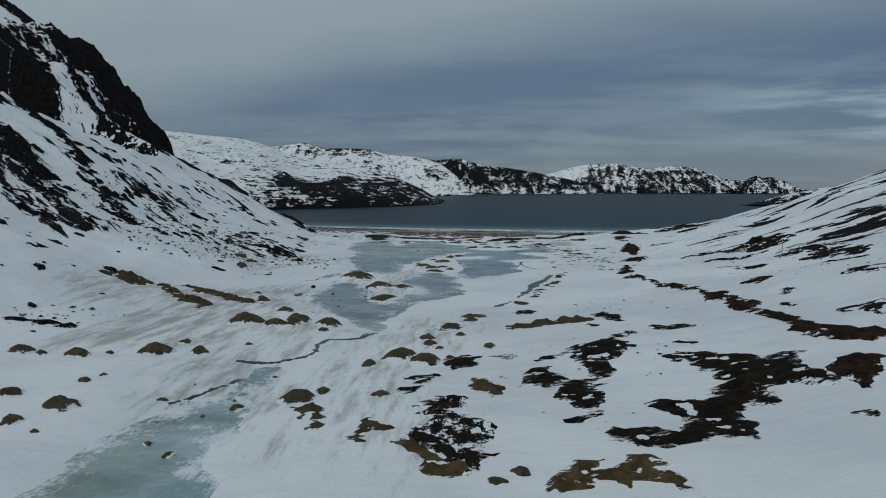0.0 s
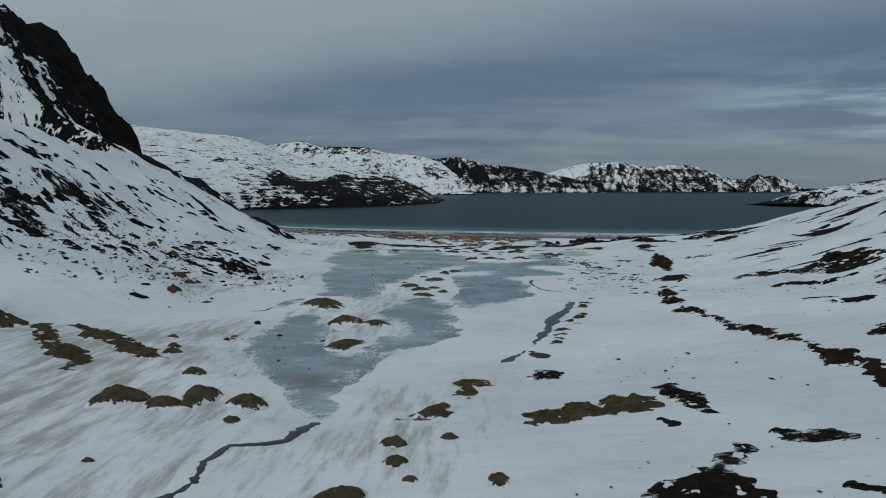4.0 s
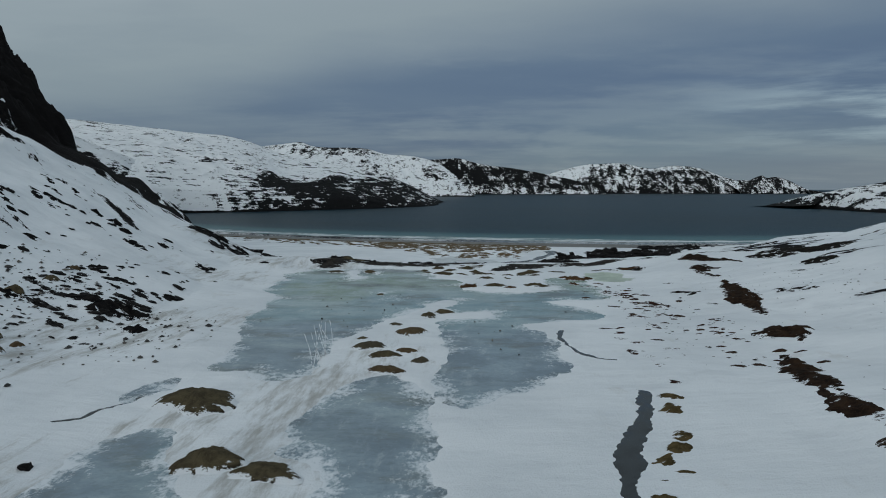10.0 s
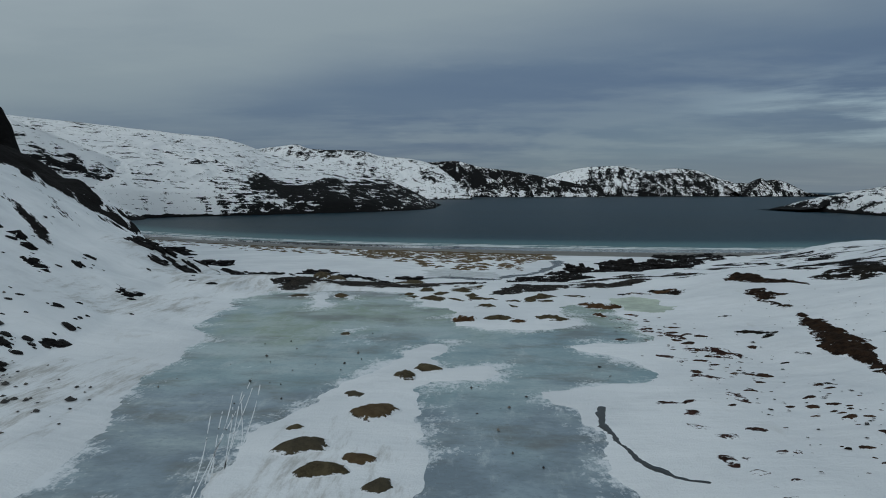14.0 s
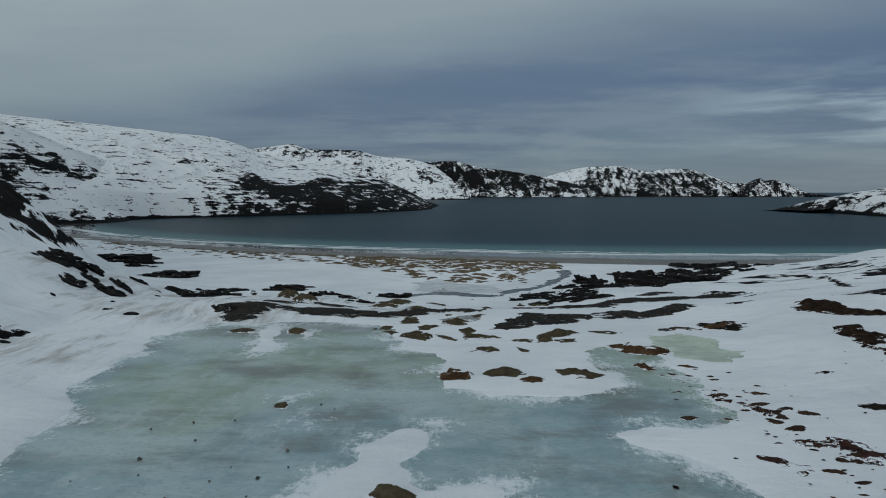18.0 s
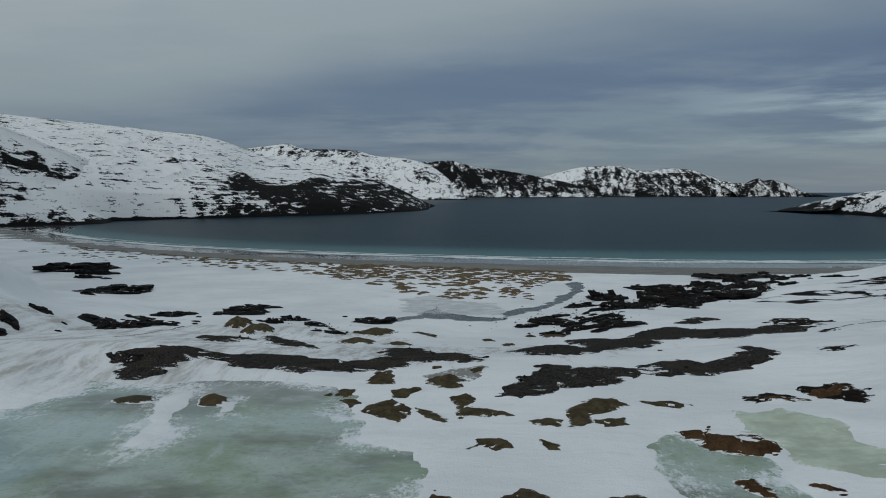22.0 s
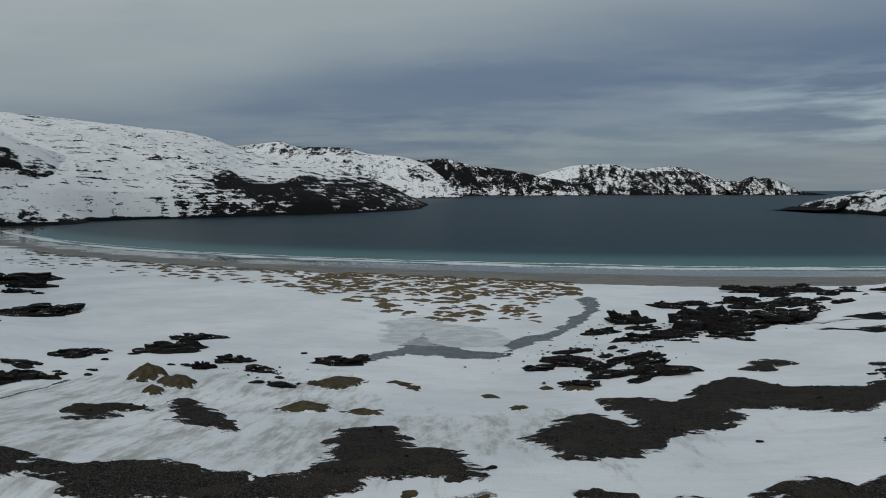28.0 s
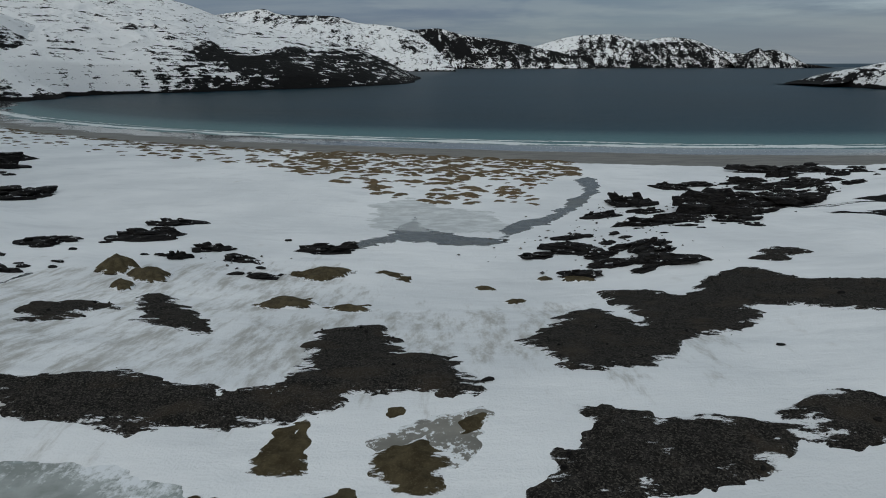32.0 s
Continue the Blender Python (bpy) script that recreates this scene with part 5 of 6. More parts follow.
# heath on the eastern hillside
heath_patch([(48.7, 142.5, 49.0, 141.4, 1.8)])
heath_patch([(39.0, 124.1, 39.3, 123.4, 1.1)])
heath_patch([(31.5, 112.3, 32.2, 112.2, 2.1)])
heath_patch([(24.7, 110.1, 27.4, 110.0, 1)])
heath_patch([(44.9, 43.1, 48.1, 37.1, 2.2), (48.1, 37.1, 51.0, 35.3, 2.1)])
heath_patch([(42.5, 13.9, 43.8, 13.2, 1.7)])
heath_patch([(54.7, 36.4, 55.1, 35.8, 4.8)])
heath_patch([(53.9, 20.0, 55.1, 19.9, 3.4), (55.1, 19.9, 55.7, 8.8, 2.2)])
heath_patch([(53.1, 12.5, 53.7, 11.8, 2.5)])
heath_patch([(51.7, 5.0, 52.8, 4.0, 1.7)])
# gravel bars
# ground of other kinds, by their outlines
heath_field([(14.7, -34.5), (15.5, -33.7), (17.2, -33.6), (19.2, -33.9), (20.9, -36.1), (22, -38.2), (23.7, -37.7), (24.9, -38.1), (23.3, -39.9), (24.1, -41.4), (24.6, -42.8), (24.1, -45.6), (22.9, -44.9), (21.8, -43.4), (20.5, -44), (20.3, -44.9), (20.5, -47.2), (19.4, -47.1), (18.3, -46.7), (17.1, -48.7), (15.9, -51.4), (14.8, -50.8), (13.1, -51.1), (11.9, -51.2), (10.6, -51.4), (9.5, -51), (8.5, -49.7), (8.8, -49.1), (10.2, -49.5), (11.8, -49.9), (12.5, -48.6), (12.3, -47.1), (12.2, -45.4), (13.5, -44.9), (15.4, -44.4), (17.1, -42.8), (17.7, -41.6), (17.3, -38.8), (17.7, -36.4), (16.2, -35.4)])
heath_field([(1.4, -31.4), (2.9, -31.2), (5, -33.1), (7.2, -31.5), (10, -28.3), (12.9, -26.6), (15.3, -24.5), (15.5, -26.1), (13.8, -27.8), (13.9, -30.5), (13, -34.7), (11.1, -35.3), (10.4, -37.7), (9.1, -38.6), (9.1, -35.8), (8.5, -34.2), (8.9, -31.6), (7, -32.9), (5.1, -34.4), (2.8, -33.2)])
heath_field([(3.5, -35.6), (4.8, -35), (6.2, -35.5), (6.7, -37.4), (6.8, -39.4), (8.1, -39.7), (8.8, -41.4), (8.5, -43.4), (8.8, -44.6), (7.8, -46.2), (6.3, -47.2), (5.7, -46.3), (5.7, -43.6), (6.1, -41.5), (5, -40.3), (3.6, -39.2)])
heath_field([(-2.7, -31.8), (-1.2, -30.8), (-0.1, -31.3), (-0.3, -33.3), (-2.1, -34.5)])
heath_field([(-6.4, -39.2), (-4.6, -38.7), (-4.9, -40.2), (-6, -40.2)])
heath_field([(-5.4, -38), (-3.5, -35.2), (-3.1, -36), (-4.7, -38.1)])
heath_field([(18.3, -22.8), (20.6, -22.7), (22.7, -24.3), (21.1, -25.3), (19.1, -24.9)])
heath_field([(22.7, -49.3), (23.3, -50), (23.7, -50.5), (23.3, -51.2), (22.7, -50.5)])
heath_field([(4.4, -5.3), (6.1, -2.9), (7.2, -3.5), (6.8, -5.3), (5.5, -6.2), (4.5, -6.2)])
heath_field([(14.1, -11.3), (15.2, -10.5), (16.4, -10.3), (16.4, -12.7), (16.4, -15.6), (16.7, -18), (16, -19.9), (15.1, -18.8), (14.6, -16.9), (14.1, -15.1), (14.3, -13.1)])
streaked_heath([(-4.9, -44.7), (-3, -42.3), (-0.8, -42), (-0.5, -43.7), (-1.7, -44.1), (0.2, -45.9), (0.8, -46.6), (0.8, -49), (0.3, -51), (1.2, -51.3), (0.2, -52.9), (-0.7, -53.8), (-1.7, -52.3), (-2.9, -50.1), (-4, -48.9), (-4.4, -47.4), (-3.6, -46)])
grass_field([(-5.6, -49), (-4.4, -48.9), (-2.8, -50.5), (-1.4, -52), (-0.4, -53.1), (-0.6, -54), (-2.3, -54), (-2.9, -52.3), (-4.4, -50.6)])
grass_field([(3.5, -53.8), (4.5, -53), (5.2, -52.3), (6.6, -52.4), (6.5, -53.4), (7.7, -53.5), (8.9, -52.2), (10, -52.3), (10.4, -53.7), (10.9, -55.2), (11.4, -57.1), (10.3, -56), (9.1, -55), (8.2, -54.5), (7.6, -55.9), (7.4, -54.8), (6.6, -54.3), (6.1, -55.6), (4.6, -56), (3.8, -56.3), (3.5, -54.9)])
grass_field([(-4.8, -16.5), (-4, -14.5), (-3.5, -12.8), (-2.5, -12.4), (-1.5, -13.1), (-2.1, -14.4), (-2.2, -15.5), (-3.4, -15.8), (-4.4, -16.6)])
grass_field([(-2.1, -7.1), (-0.9, -6), (0.7, -5.9), (1.5, -7.7), (0.3, -7.1), (-0.3, -7.7), (-0.2, -9.7), (-0.4, -11.4), (-1.6, -10.2), (-2.8, -10.8), (-1.6, -9.5), (-1.2, -7.9)])
moss_field([(3.8, -16.7), (4.6, -15.1), (5.7, -15.2), (6.7, -14), (7.9, -15.2), (9.2, -16.3), (9.7, -13.6), (11, -12.7), (12.4, -13.8), (13.6, -15.7), (13.5, -17.5), (11.9, -18.6), (9.8, -18.4), (8.8, -17.7), (6.8, -18.7), (4.6, -18.4)])
moss_field([(-14.5, -42.3), (-12.7, -41.9), (-11.4, -42.9), (-10.6, -45.5), (-10, -46.6), (-11.4, -47.1), (-12.4, -45.1)])
moss_field([(-8.1, -44.5), (-7.4, -44.2), (-6.1, -45.9), (-5.7, -47.1), (-6.9, -48.2), (-7.5, -47.7)])
moss_field([(-1.3, -38.4), (-0.6, -36.8), (1.2, -37.7), (2.2, -40.4), (1.1, -41.7), (0.1, -40.6)])
moss_field([(-54.3, 0.9), (-54, 3.3), (-51.1, 5.1), (-49.1, 5.3), (-49, 3), (-51.8, 0.9)])
moss_field([(-48.1, 4.3), (-47.1, 5.7), (-42.5, 0.6), (-38.4, -0.9), (-34.5, -6.3), (-36.7, -7.5), (-40.9, -3.1), (-45.2, 0.3)])
moss_field([(-44.1, 7), (-39.6, 5.7), (-35.4, 2.9), (-29.3, -2.6), (-31.9, -2.1), (-35.9, -0.1), (-41.4, 4.8)])
bank_field([(30.6, 46.7), (27, 20.3), (28.5, 10.9), (30.2, 0.7), (30.9, -9.1), (31.1, -12), (28.5, -9.3), (28.9, -2.1), (27.2, 9.3), (25.1, 18.5)])
bank_field([(29.6, -10), (31.6, -14.1), (30.6, -23.5), (29.3, -27.9), (30, -30.4), (31.7, -32.5), (33.7, -34.4), (30.3, -39.9), (29.4, -38), (28.1, -35.8), (27.2, -32.2), (27.8, -28.9), (28.2, -22), (28.9, -14.5)])
bank_field([(25.5, -40.9), (26.9, -41), (29, -42), (25.4, -47.8), (24.9, -46.5), (24.9, -44.3)])
bank_field([(41.2, 88), (42.1, 80.1), (39.7, 69.8), (37.6, 60.9), (36.8, 64.4), (36.6, 70.3), (37.7, 78.1)])
bank_field([(30.8, 52), (34.8, 56), (38.2, 54.8), (38.5, 51.8), (34.4, 46.5), (32.8, 49.3)])
bank_field([(30.4, 46), (32, 44.5), (31.7, 39.4), (27.8, 30.2), (27.5, 27.2), (27.2, 22.7), (27, 19.8), (27.2, 15.7), (26.7, 15), (26.2, 18.3), (25.9, 22.3), (25, 25.2), (26.8, 30.1), (27.4, 35.4)])
bank_field([(41.3, 105.2), (43.9, 104.2), (43.8, 100.4), (45.9, 98), (43.4, 97.4), (41.7, 95.7), (42.6, 93.1), (43.2, 91.4), (42.1, 89.7), (40.4, 93.3), (39.9, 97.9)])
bank_field([(41, 113.7), (44.2, 118.9), (49.3, 120.2), (48.1, 114.1), (51.6, 110.3), (52.5, 106.2), (51.8, 105.2), (48, 109.1), (44.3, 110.3)])
gravel_field([(-36.5, 119.3), (-35, 121.1), (-32.7, 122.7), (-30.5, 123.8), (-26.7, 123.1), (-23.5, 123.5), (-20.6, 124.7), (-16.5, 122.5), (-13.3, 121.2), (-10.3, 122.2), (-9.7, 126.1), (-10.8, 132.8), (-9.6, 135.6), (-6.3, 136.9), (-4, 133.3), (-3.4, 128.2), (0.2, 128.4), (2.1, 122.8), (0.7, 121.4), (-2, 121.3), (-4.7, 121.3), (-8.1, 119.6), (-10.4, 118.4), (-12.9, 118.1), (-16.4, 118.2), (-18.7, 117.6), (-21.2, 118.3), (-23.4, 118.4), (-26.1, 120.2), (-28.5, 120.4), (-29.6, 118.3), (-30.3, 116.1), (-31.7, 115.2), (-33.3, 115)])
gravel_field([(-36.2, 137), (-35.3, 139.4), (-31.6, 140.9), (-28.3, 140), (-30.7, 135.1), (-32.3, 132.6)])
gravel_field([(-29.7, 142.6), (-27.7, 146.1), (-23.9, 141.2), (-18.7, 133.4), (-21.8, 133.5), (-25.4, 136.7)])
gravel_field([(5.4, 132.3), (8.9, 140.6), (12.1, 144.8), (13.4, 141.8), (15, 135.4), (16, 139.1), (13.5, 145.7), (15.1, 150.8), (19.1, 149.7), (22.3, 146.6), (25.4, 152.2), (31.1, 156.5), (33.4, 154.7), (34.1, 148.3), (38.5, 147.8), (41, 147.6), (44.5, 150.2), (49.7, 148.1), (46.8, 143.7), (41.6, 142), (35.3, 137), (32, 137), (28.7, 140.1), (25.7, 140.1), (23.7, 135.5), (19.4, 133.4), (17.4, 132.1), (12.8, 125.8), (9.1, 124), (6.5, 125.5)])
gravel_field([(2.4, 113.8), (4.6, 115.7), (6.4, 118), (7.6, 120.2), (9, 121), (10.3, 118.6), (13, 119.4), (15.3, 118.8), (17.6, 119.6), (20.6, 121.8), (22.9, 122.1), (24.2, 121.1), (26.5, 122.3), (28.9, 122.7), (30.1, 127.3), (33, 129), (33.4, 125), (33, 122.9), (29.7, 120.4), (27, 118.5), (23.9, 117.3), (21.1, 117), (18.8, 116.4), (17, 116.8), (13.8, 115.3), (10.4, 114), (8.4, 113.2), (6.2, 111.1), (4.4, 110.3), (2.7, 111)])
gravel_field([(33.7, 159.5), (37.8, 163.8), (41.3, 164.4), (41.5, 161.5), (36.3, 158.2)])
thin_field([(-17, 208.1), (-8.8, 215), (-3.4, 205.5), (4.9, 200.7), (8.4, 191.8), (6.2, 182.2), (-2.8, 184.6), (-8.9, 183.6), (-13.4, 187.3)])
melt_field([(-16.7, 169.7), (-13, 176), (-10.1, 180.2), (-9.6, 192.7), (-6.7, 200), (-5, 188.7), (-2.8, 183.5), (2.2, 180.1), (6, 178.6), (8.9, 191.9), (15, 197.9), (20.9, 206.9), (23.1, 213.1), (27.2, 222.2), (28, 234.9), (31.3, 241.1), (32.8, 237), (29.1, 218.2), (21.5, 203.2), (15.5, 192.7), (9.3, 183.3), (5.9, 176.2), (-2.5, 174.8), (-8.3, 176.1), (-12.3, 170.8)])
slush_field([(-4.3, 117.1), (-2.8, 119.2), (-0.2, 119.4), (1.5, 118.8), (1, 116.8), (-1, 115.9), (-2.6, 115.3)])
tarn_field([(21.3, 108.2), (25.8, 108.1), (28.4, 104.6), (28.9, 99.8), (26.9, 95.7), (24.9, 95.4), (22.7, 97.3), (22.9, 102.1), (21.5, 103.8)])
# low mossy mounds and rusty grass at the head of the lake
mound_field([(-8.5, 106.9), (-7.8, 108.8), (-6.8, 110.2), (-5.1, 108.2), (-4.2, 106.2), (-5.2, 104.5), (-6.6, 105.0)])
mound_field([(-4.4, 108.2), (-3.1, 107.1), (-1.2, 105.5), (-1.6, 104.3), (-3.0, 105.0)])
mound_field([(-1.4, 110.9), (0.1, 111.3), (0.9, 109.1), (3.4, 107.4), (4.0, 106.6), (1.9, 105.7), (0.1, 106.1), (-1.0, 105.5)])
mound_field([(4.8, 105.4), (6.1, 106.4), (7.6, 105.8), (7.5, 103.8), (5.8, 103.7)])
mound_field([(8.1, 108.0), (10.4, 110.2), (12.7, 111.1), (14.1, 108.9), (12.2, 107.6), (10.2, 106.7), (9.5, 104.2), (7.8, 103.3), (7.9, 105.4)])
mound_field([(10.2, 105.8), (12.3, 106.3), (12.6, 104.5), (10.5, 103.8)])
mound_field([(14.4, 109.9), (17.0, 109.9), (19.3, 109.0), (17.3, 108.0), (15.2, 108.5)])
mound_field([(-0.6, 99.1), (1.0, 101.6), (3.0, 101.2), (3.7, 99.6), (2.3, 98.9), (1.0, 100.1)])
mound_field([(4.9, 101.6), (6.4, 100.8), (6.8, 99.5), (5.3, 99.4)])
mound_field([(-11.3, 110.2), (-10.1, 110.5), (-9.0, 108.9), (-10.1, 108.3)])
mound_field([(-12.8, 111.3), (-11.8, 113.0), (-10.4, 112.5), (-10.9, 110.6)])
mound_field([(-9.2, 118.1), (-7.9, 119.2), (-6.8, 114.5), (-9.5, 114.5)])
mound_field([(-7.1, 112.8), (-4.6, 113.6), (-4.0, 112.7), (-5.6, 110.4), (-6.6, 110.8)])
mound_field([(1.4, 90.8), (3.1, 93.4), (4.7, 93.0), (5.6, 91.3), (4.8, 89.8), (3.3, 90.4), (2.1, 90.1)])
mound_field([(8.5, 92.8), (9.8, 93.5), (11.7, 92.6), (13.4, 91.3), (11.7, 89.6), (9.8, 89.7), (8.7, 91.0)])
rust_field([(16.6, 103.7), (18.7, 104.3), (18.8, 102.9), (21.0, 102.8), (21.5, 99.9), (19.6, 100.4), (17.4, 100.8)])
rust_field([(-3.4, 90.9), (-1.7, 93.9), (-1.2, 92.1), (-1.5, 91.0), (0.1, 91.2), (1.1, 90.0), (-0.3, 88.8), (-2.3, 89.3)])
rust_field([(4.6, 89.3), (6.9, 90.9), (7.6, 89.5), (6.1, 87.9), (4.6, 88.3)])
rust_field([(30.1, 112.4), (32.5, 114.2), (34.7, 112.9), (32.4, 110.6), (30.2, 110.3)])
rust_field([(24.2, 110.7), (27.0, 111.2), (29.0, 109.8), (25.9, 108.9)])
rust_field([(16.8, 103.2), (18.5, 103.7), (20.1, 101.9), (21.2, 99.7), (18.7, 99.9), (17.1, 100.7)])
rust_field([(17.3, 95.7), (18.5, 96.0), (18.6, 93.5), (17.4, 93.6)])
mound_field([(-4.2, 116.0), (-3.1, 117.0), (-1.0, 118.0), (-0.2, 115.8), (-0.9, 113.2), (-2.4, 112.8), (-3.9, 114.5)])
mound_field([(-0.2, 118.9), (1.5, 119.3), (1.7, 117.9), (0.4, 117.4)])
mound_field([(-3.7, 120.3), (-2.7, 120.6), (-2.4, 119.4), (-3.3, 119.0)])
# rocks
rock(-45.4, 184.5, 7.6, 5.6, 0.76)
rock(-42.6, 170.7, 10.5, 5.2, 1.05)
rock(-33.1, 159.9, 2.4, 1.9, 1.09)
rock(-32.4, 164.1, 1.3, 1.1, 0.59)
rock(-32.4, 167.4, 1.5, 1.2, 0.63)
rock(-26.0, 162.1, 5.1, 2.7, 0.51)
rock(-24.3, 154.7, 2.0, 1.0, 0.20)
rock(-21.1, 154.8, 3.7, 2.9, 0.38)
rock(-22.6, 158.4, 1.3, 1.0, 0.23)
rock(-23.5, 173.8, 1.2, 1.0, 0.22)
rock(-50.5, 168.1, 1.9, 1.5, 0.53)
rock(-54.4, 169.5, 6.0, 3.0, 0.60)
rock(-52.2, 165.2, 3.1, 2.5, 0.35)
rock(45.1, 197.7, 15.3, 12.2, 3.99)
rock(54.4, 202.3, 17.1, 12.8, 1.71)
rock(36.3, 191.2, 7.2, 5.8, 1.29)
rock(31.1, 186.1, 7.6, 6.1, 1.37)
rock(32.7, 207.5, 8.0, 6.4, 2.38)
rock(25.3, 197.7, 6.4, 3.2, 0.64)
rock(16.7, 178.4, 5.5, 4.4, 0.55)
rock(20.3, 171.8, 2.3, 1.8, 0.23)
rock(10.5, 168.1, 4.6, 3.7, 0.46)
rock(14.8, 171.1, 4.3, 3.4, 0.69)
rock(24.5, 165.1, 4.9, 4.0, 0.49)
rock(18.7, 161.8, 5.6, 3.8, 0.56)
rock(24.3, 160.2, 6.8, 3.4, 0.68)
rock(21.8, 158.2, 3.9, 1.9, 0.39)
rock(43.2, 180.6, 3.1, 2.4, 0.31)
rock(22.6, 177.2, 2.0, 1.6, 0.46)
rock(75.6, 251.6, 13.0, 10.4, 1.70)
rock(75.0, 236.7, 5.5, 4.4, 2.40)
rock(87.0, 246.5, 14.5, 10.9, 1.45)
rock(64.8, 231.9, 6.5, 5.2, 1.52)
rock(72.1, 225.7, 7.8, 6.3, 1.13)
rock(85.9, 230.9, 2.8, 2.2, 1.25)
rock(53.3, 228.9, 7.3, 5.9, 0.74)
rock(46.7, 225.9, 7.1, 5.7, 0.71)
rock(62.1, 207.0, 16.6, 8.3, 1.66)
rock(33.6, 142.1, 0.8, 0.6, 0.35)
rock(22.5, 130.2, 0.7, 0.6, 0.17)
rock(-7.9, 132.9, 0.6, 0.5, 0.13)
rock(1.9, 123.1, 0.8, 0.6, 0.19)
rock(-129.5, 257.1, 22.4, 11.2, 2.24)
rock(-114.8, 238.3, 6.7, 5.3, 0.67)
rock(-116.5, 247.4, 10.4, 5.6, 1.04)
rock(-86.2, 209.8, 14.6, 11.7, 2.03)
rock(-142.6, 263.8, 6.6, 5.3, 0.66)
rock(-94.3, 207.3, 5.6, 2.8, 0.56)
rock(-106.8, 235.8, 3.2, 2.6, 0.32)
rock(-50.3, 149.7, 6.6, 4.1, 0.66)
rock(-54.1, 157.3, 4.9, 3.6, 0.49)
rock(-53.2, 146.0, 4.1, 3.0, 0.41)
rock(-61.1, 123.6, 4.1, 3.3, 0.41)
rock(-61.1, 128.5, 2.9, 2.3, 0.29)
rock(-57.6, 127.9, 4.9, 3.6, 0.49)
rock(-117.6, 248.5, 9.2, 7.4, 2.32)
rock(-84.7, 191.7, 3.4, 2.7, 0.76)
rock(-55.5, 147.5, 6.6, 4.7, 0.66)
rock(-50.5, 147.8, 5.0, 3.8, 0.50)
rock(-54.8, 168.3, 5.5, 4.4, 0.94)
rock(-35.0, 119.4, 3.0, 1.9, 0.30)
rock(-51.4, 118.0, 0.8, 0.6, 0.16)
rock(54.9, 39.7, 3.4, 2.7, 1.03)
rock(-27.4, 16.0, 1.0, 0.8, 0.43)
rock(-22.9, 10.5, 0.7, 0.5, 0.19)
# outcrops on the western slope
outcrop([(-170.5, 134.6, -162.2, 132.7, 6.9), (-162.2, 132.7, -137.4, 110.8, 5.8), (-137.4, 110.8, -132.3, 114.5, 3.7), (-132.3, 114.5, -126.3, 116.3, 1.8)])
outcrop([(-171.9, 150.7, -162.2, 151.9, 1.6), (-162.2, 151.9, -145.4, 139.6, 2), (-145.4, 139.6, -131.3, 132.7, 1.8), (-131.3, 132.7, -130.9, 149.8, 1.5)])
outcrop([(-122.2, 70.6, -120.2, 76.2, 1.2)])
outcrop([(-115.2, 61.2, -115.3, 68.5, 1.7), (-115.3, 68.5, -110.2, 67.1, 1)])
outcrop([(-101.5, 42.9, -92.0, 35.8, 3.2), (-92.0, 35.8, -86.6, 33.1, 2.9), (-86.6, 33.1, -80.8, 28.7, 1.7)])
outcrop([(-115.4, 69.3, -105.5, 65.3, 1.3), (-105.5, 65.3, -95.1, 58.3, 1.6), (-95.1, 58.3, -80.8, 42.6, 1.5), (-80.8, 42.6, -79.6, 43.0, 1.4), (-79.6, 43.0, -68.1, 32.9, 1.1)])
outcrop([(-97.5, 62.1, -91.7, 67.0, 0.9), (-91.7, 67.0, -92.8, 74.3, 0.6)])
outcrop([(-101.0, 74.1, -93.6, 74.9, 0.7)])
outcrop([(-87.0, 67.5, -80.5, 65.1, 1), (-80.5, 65.1, -67.4, 47.7, 0.9)])
outcrop([(-83.0, 65.6, -80.4, 68.3, 0.6)])
outcrop([(-79.2, 25.2, -82.7, 30.1, 0.8)])
outcrop([(-83.1, 32.5, -79.9, 34.0, 0.8)])
outcrop([(-79.0, 25.1, -66.6, 19.1, 0.6)])
outcrop([(-75.2, 14.8, -72.8, 16.1, 0.5)])
outcrop([(-83.4, 19.9, -78.6, 19.9, 0.5)])
outcrop([(-83.2, 21.6, -82.3, 23.3, 0.5)])
outcrop([(-75.2, 37.4, -67.0, 32.6, 0.9)])
outcrop([(-122.6, 71.2, -121.6, 75.3, 0.9)])
outcrop([(-81.6, 13.5, -80.7, 14.7, 0.3)])
outcrop([(-80.8, 45.1, -76.5, 44.1, 0.7)])
outcrop([(-78.4, 50.4, -78.5, 55.4, 0.8)])
outcrop([(-77.6, 62.3, -74.1, 65.3, 0.5)])
outcrop([(-65.2, 47.7, -59.2, 45.6, 0.4)])
outcrop([(-58.2, 53.9, -52.2, 53.5, 0.5)])
outcrop([(-54.2, 58.3, -43.9, 59.6, 0.6)])
outcrop([(-133.9, 86.1, -130.5, 87.6, 1)])
outcrop([(-138.4, 108.7, -133.3, 110.3, 1)])
outcrop([(-63.2, -2.4, -62.5, -0.1, 0.4)])
outcrop([(-52.3, -21.3, -49.4, -20.4, 0.5), (-49.4, -20.4, -45.5, -21.1, 0.6)])
outcrop([(-51.1, -17.3, -49.3, -16.9, 0.2)])
outcrop([(-52.5, 60.5, -47.9, 56.9, 1), (-47.9, 56.9, -44.5, 58.7, 1)])
outcrop([(-53.6, 58.3, -51.2, 57.5, 0.6)])
outcrop([(-40.9, 44.3, -40.2, 45.2, 0.3)])
outcrop([(-41.9, 52.7, -39.8, 51.1, 0.5)])
outcrop([(-44.9, 46.3, -42.3, 44.1, 0.4)])
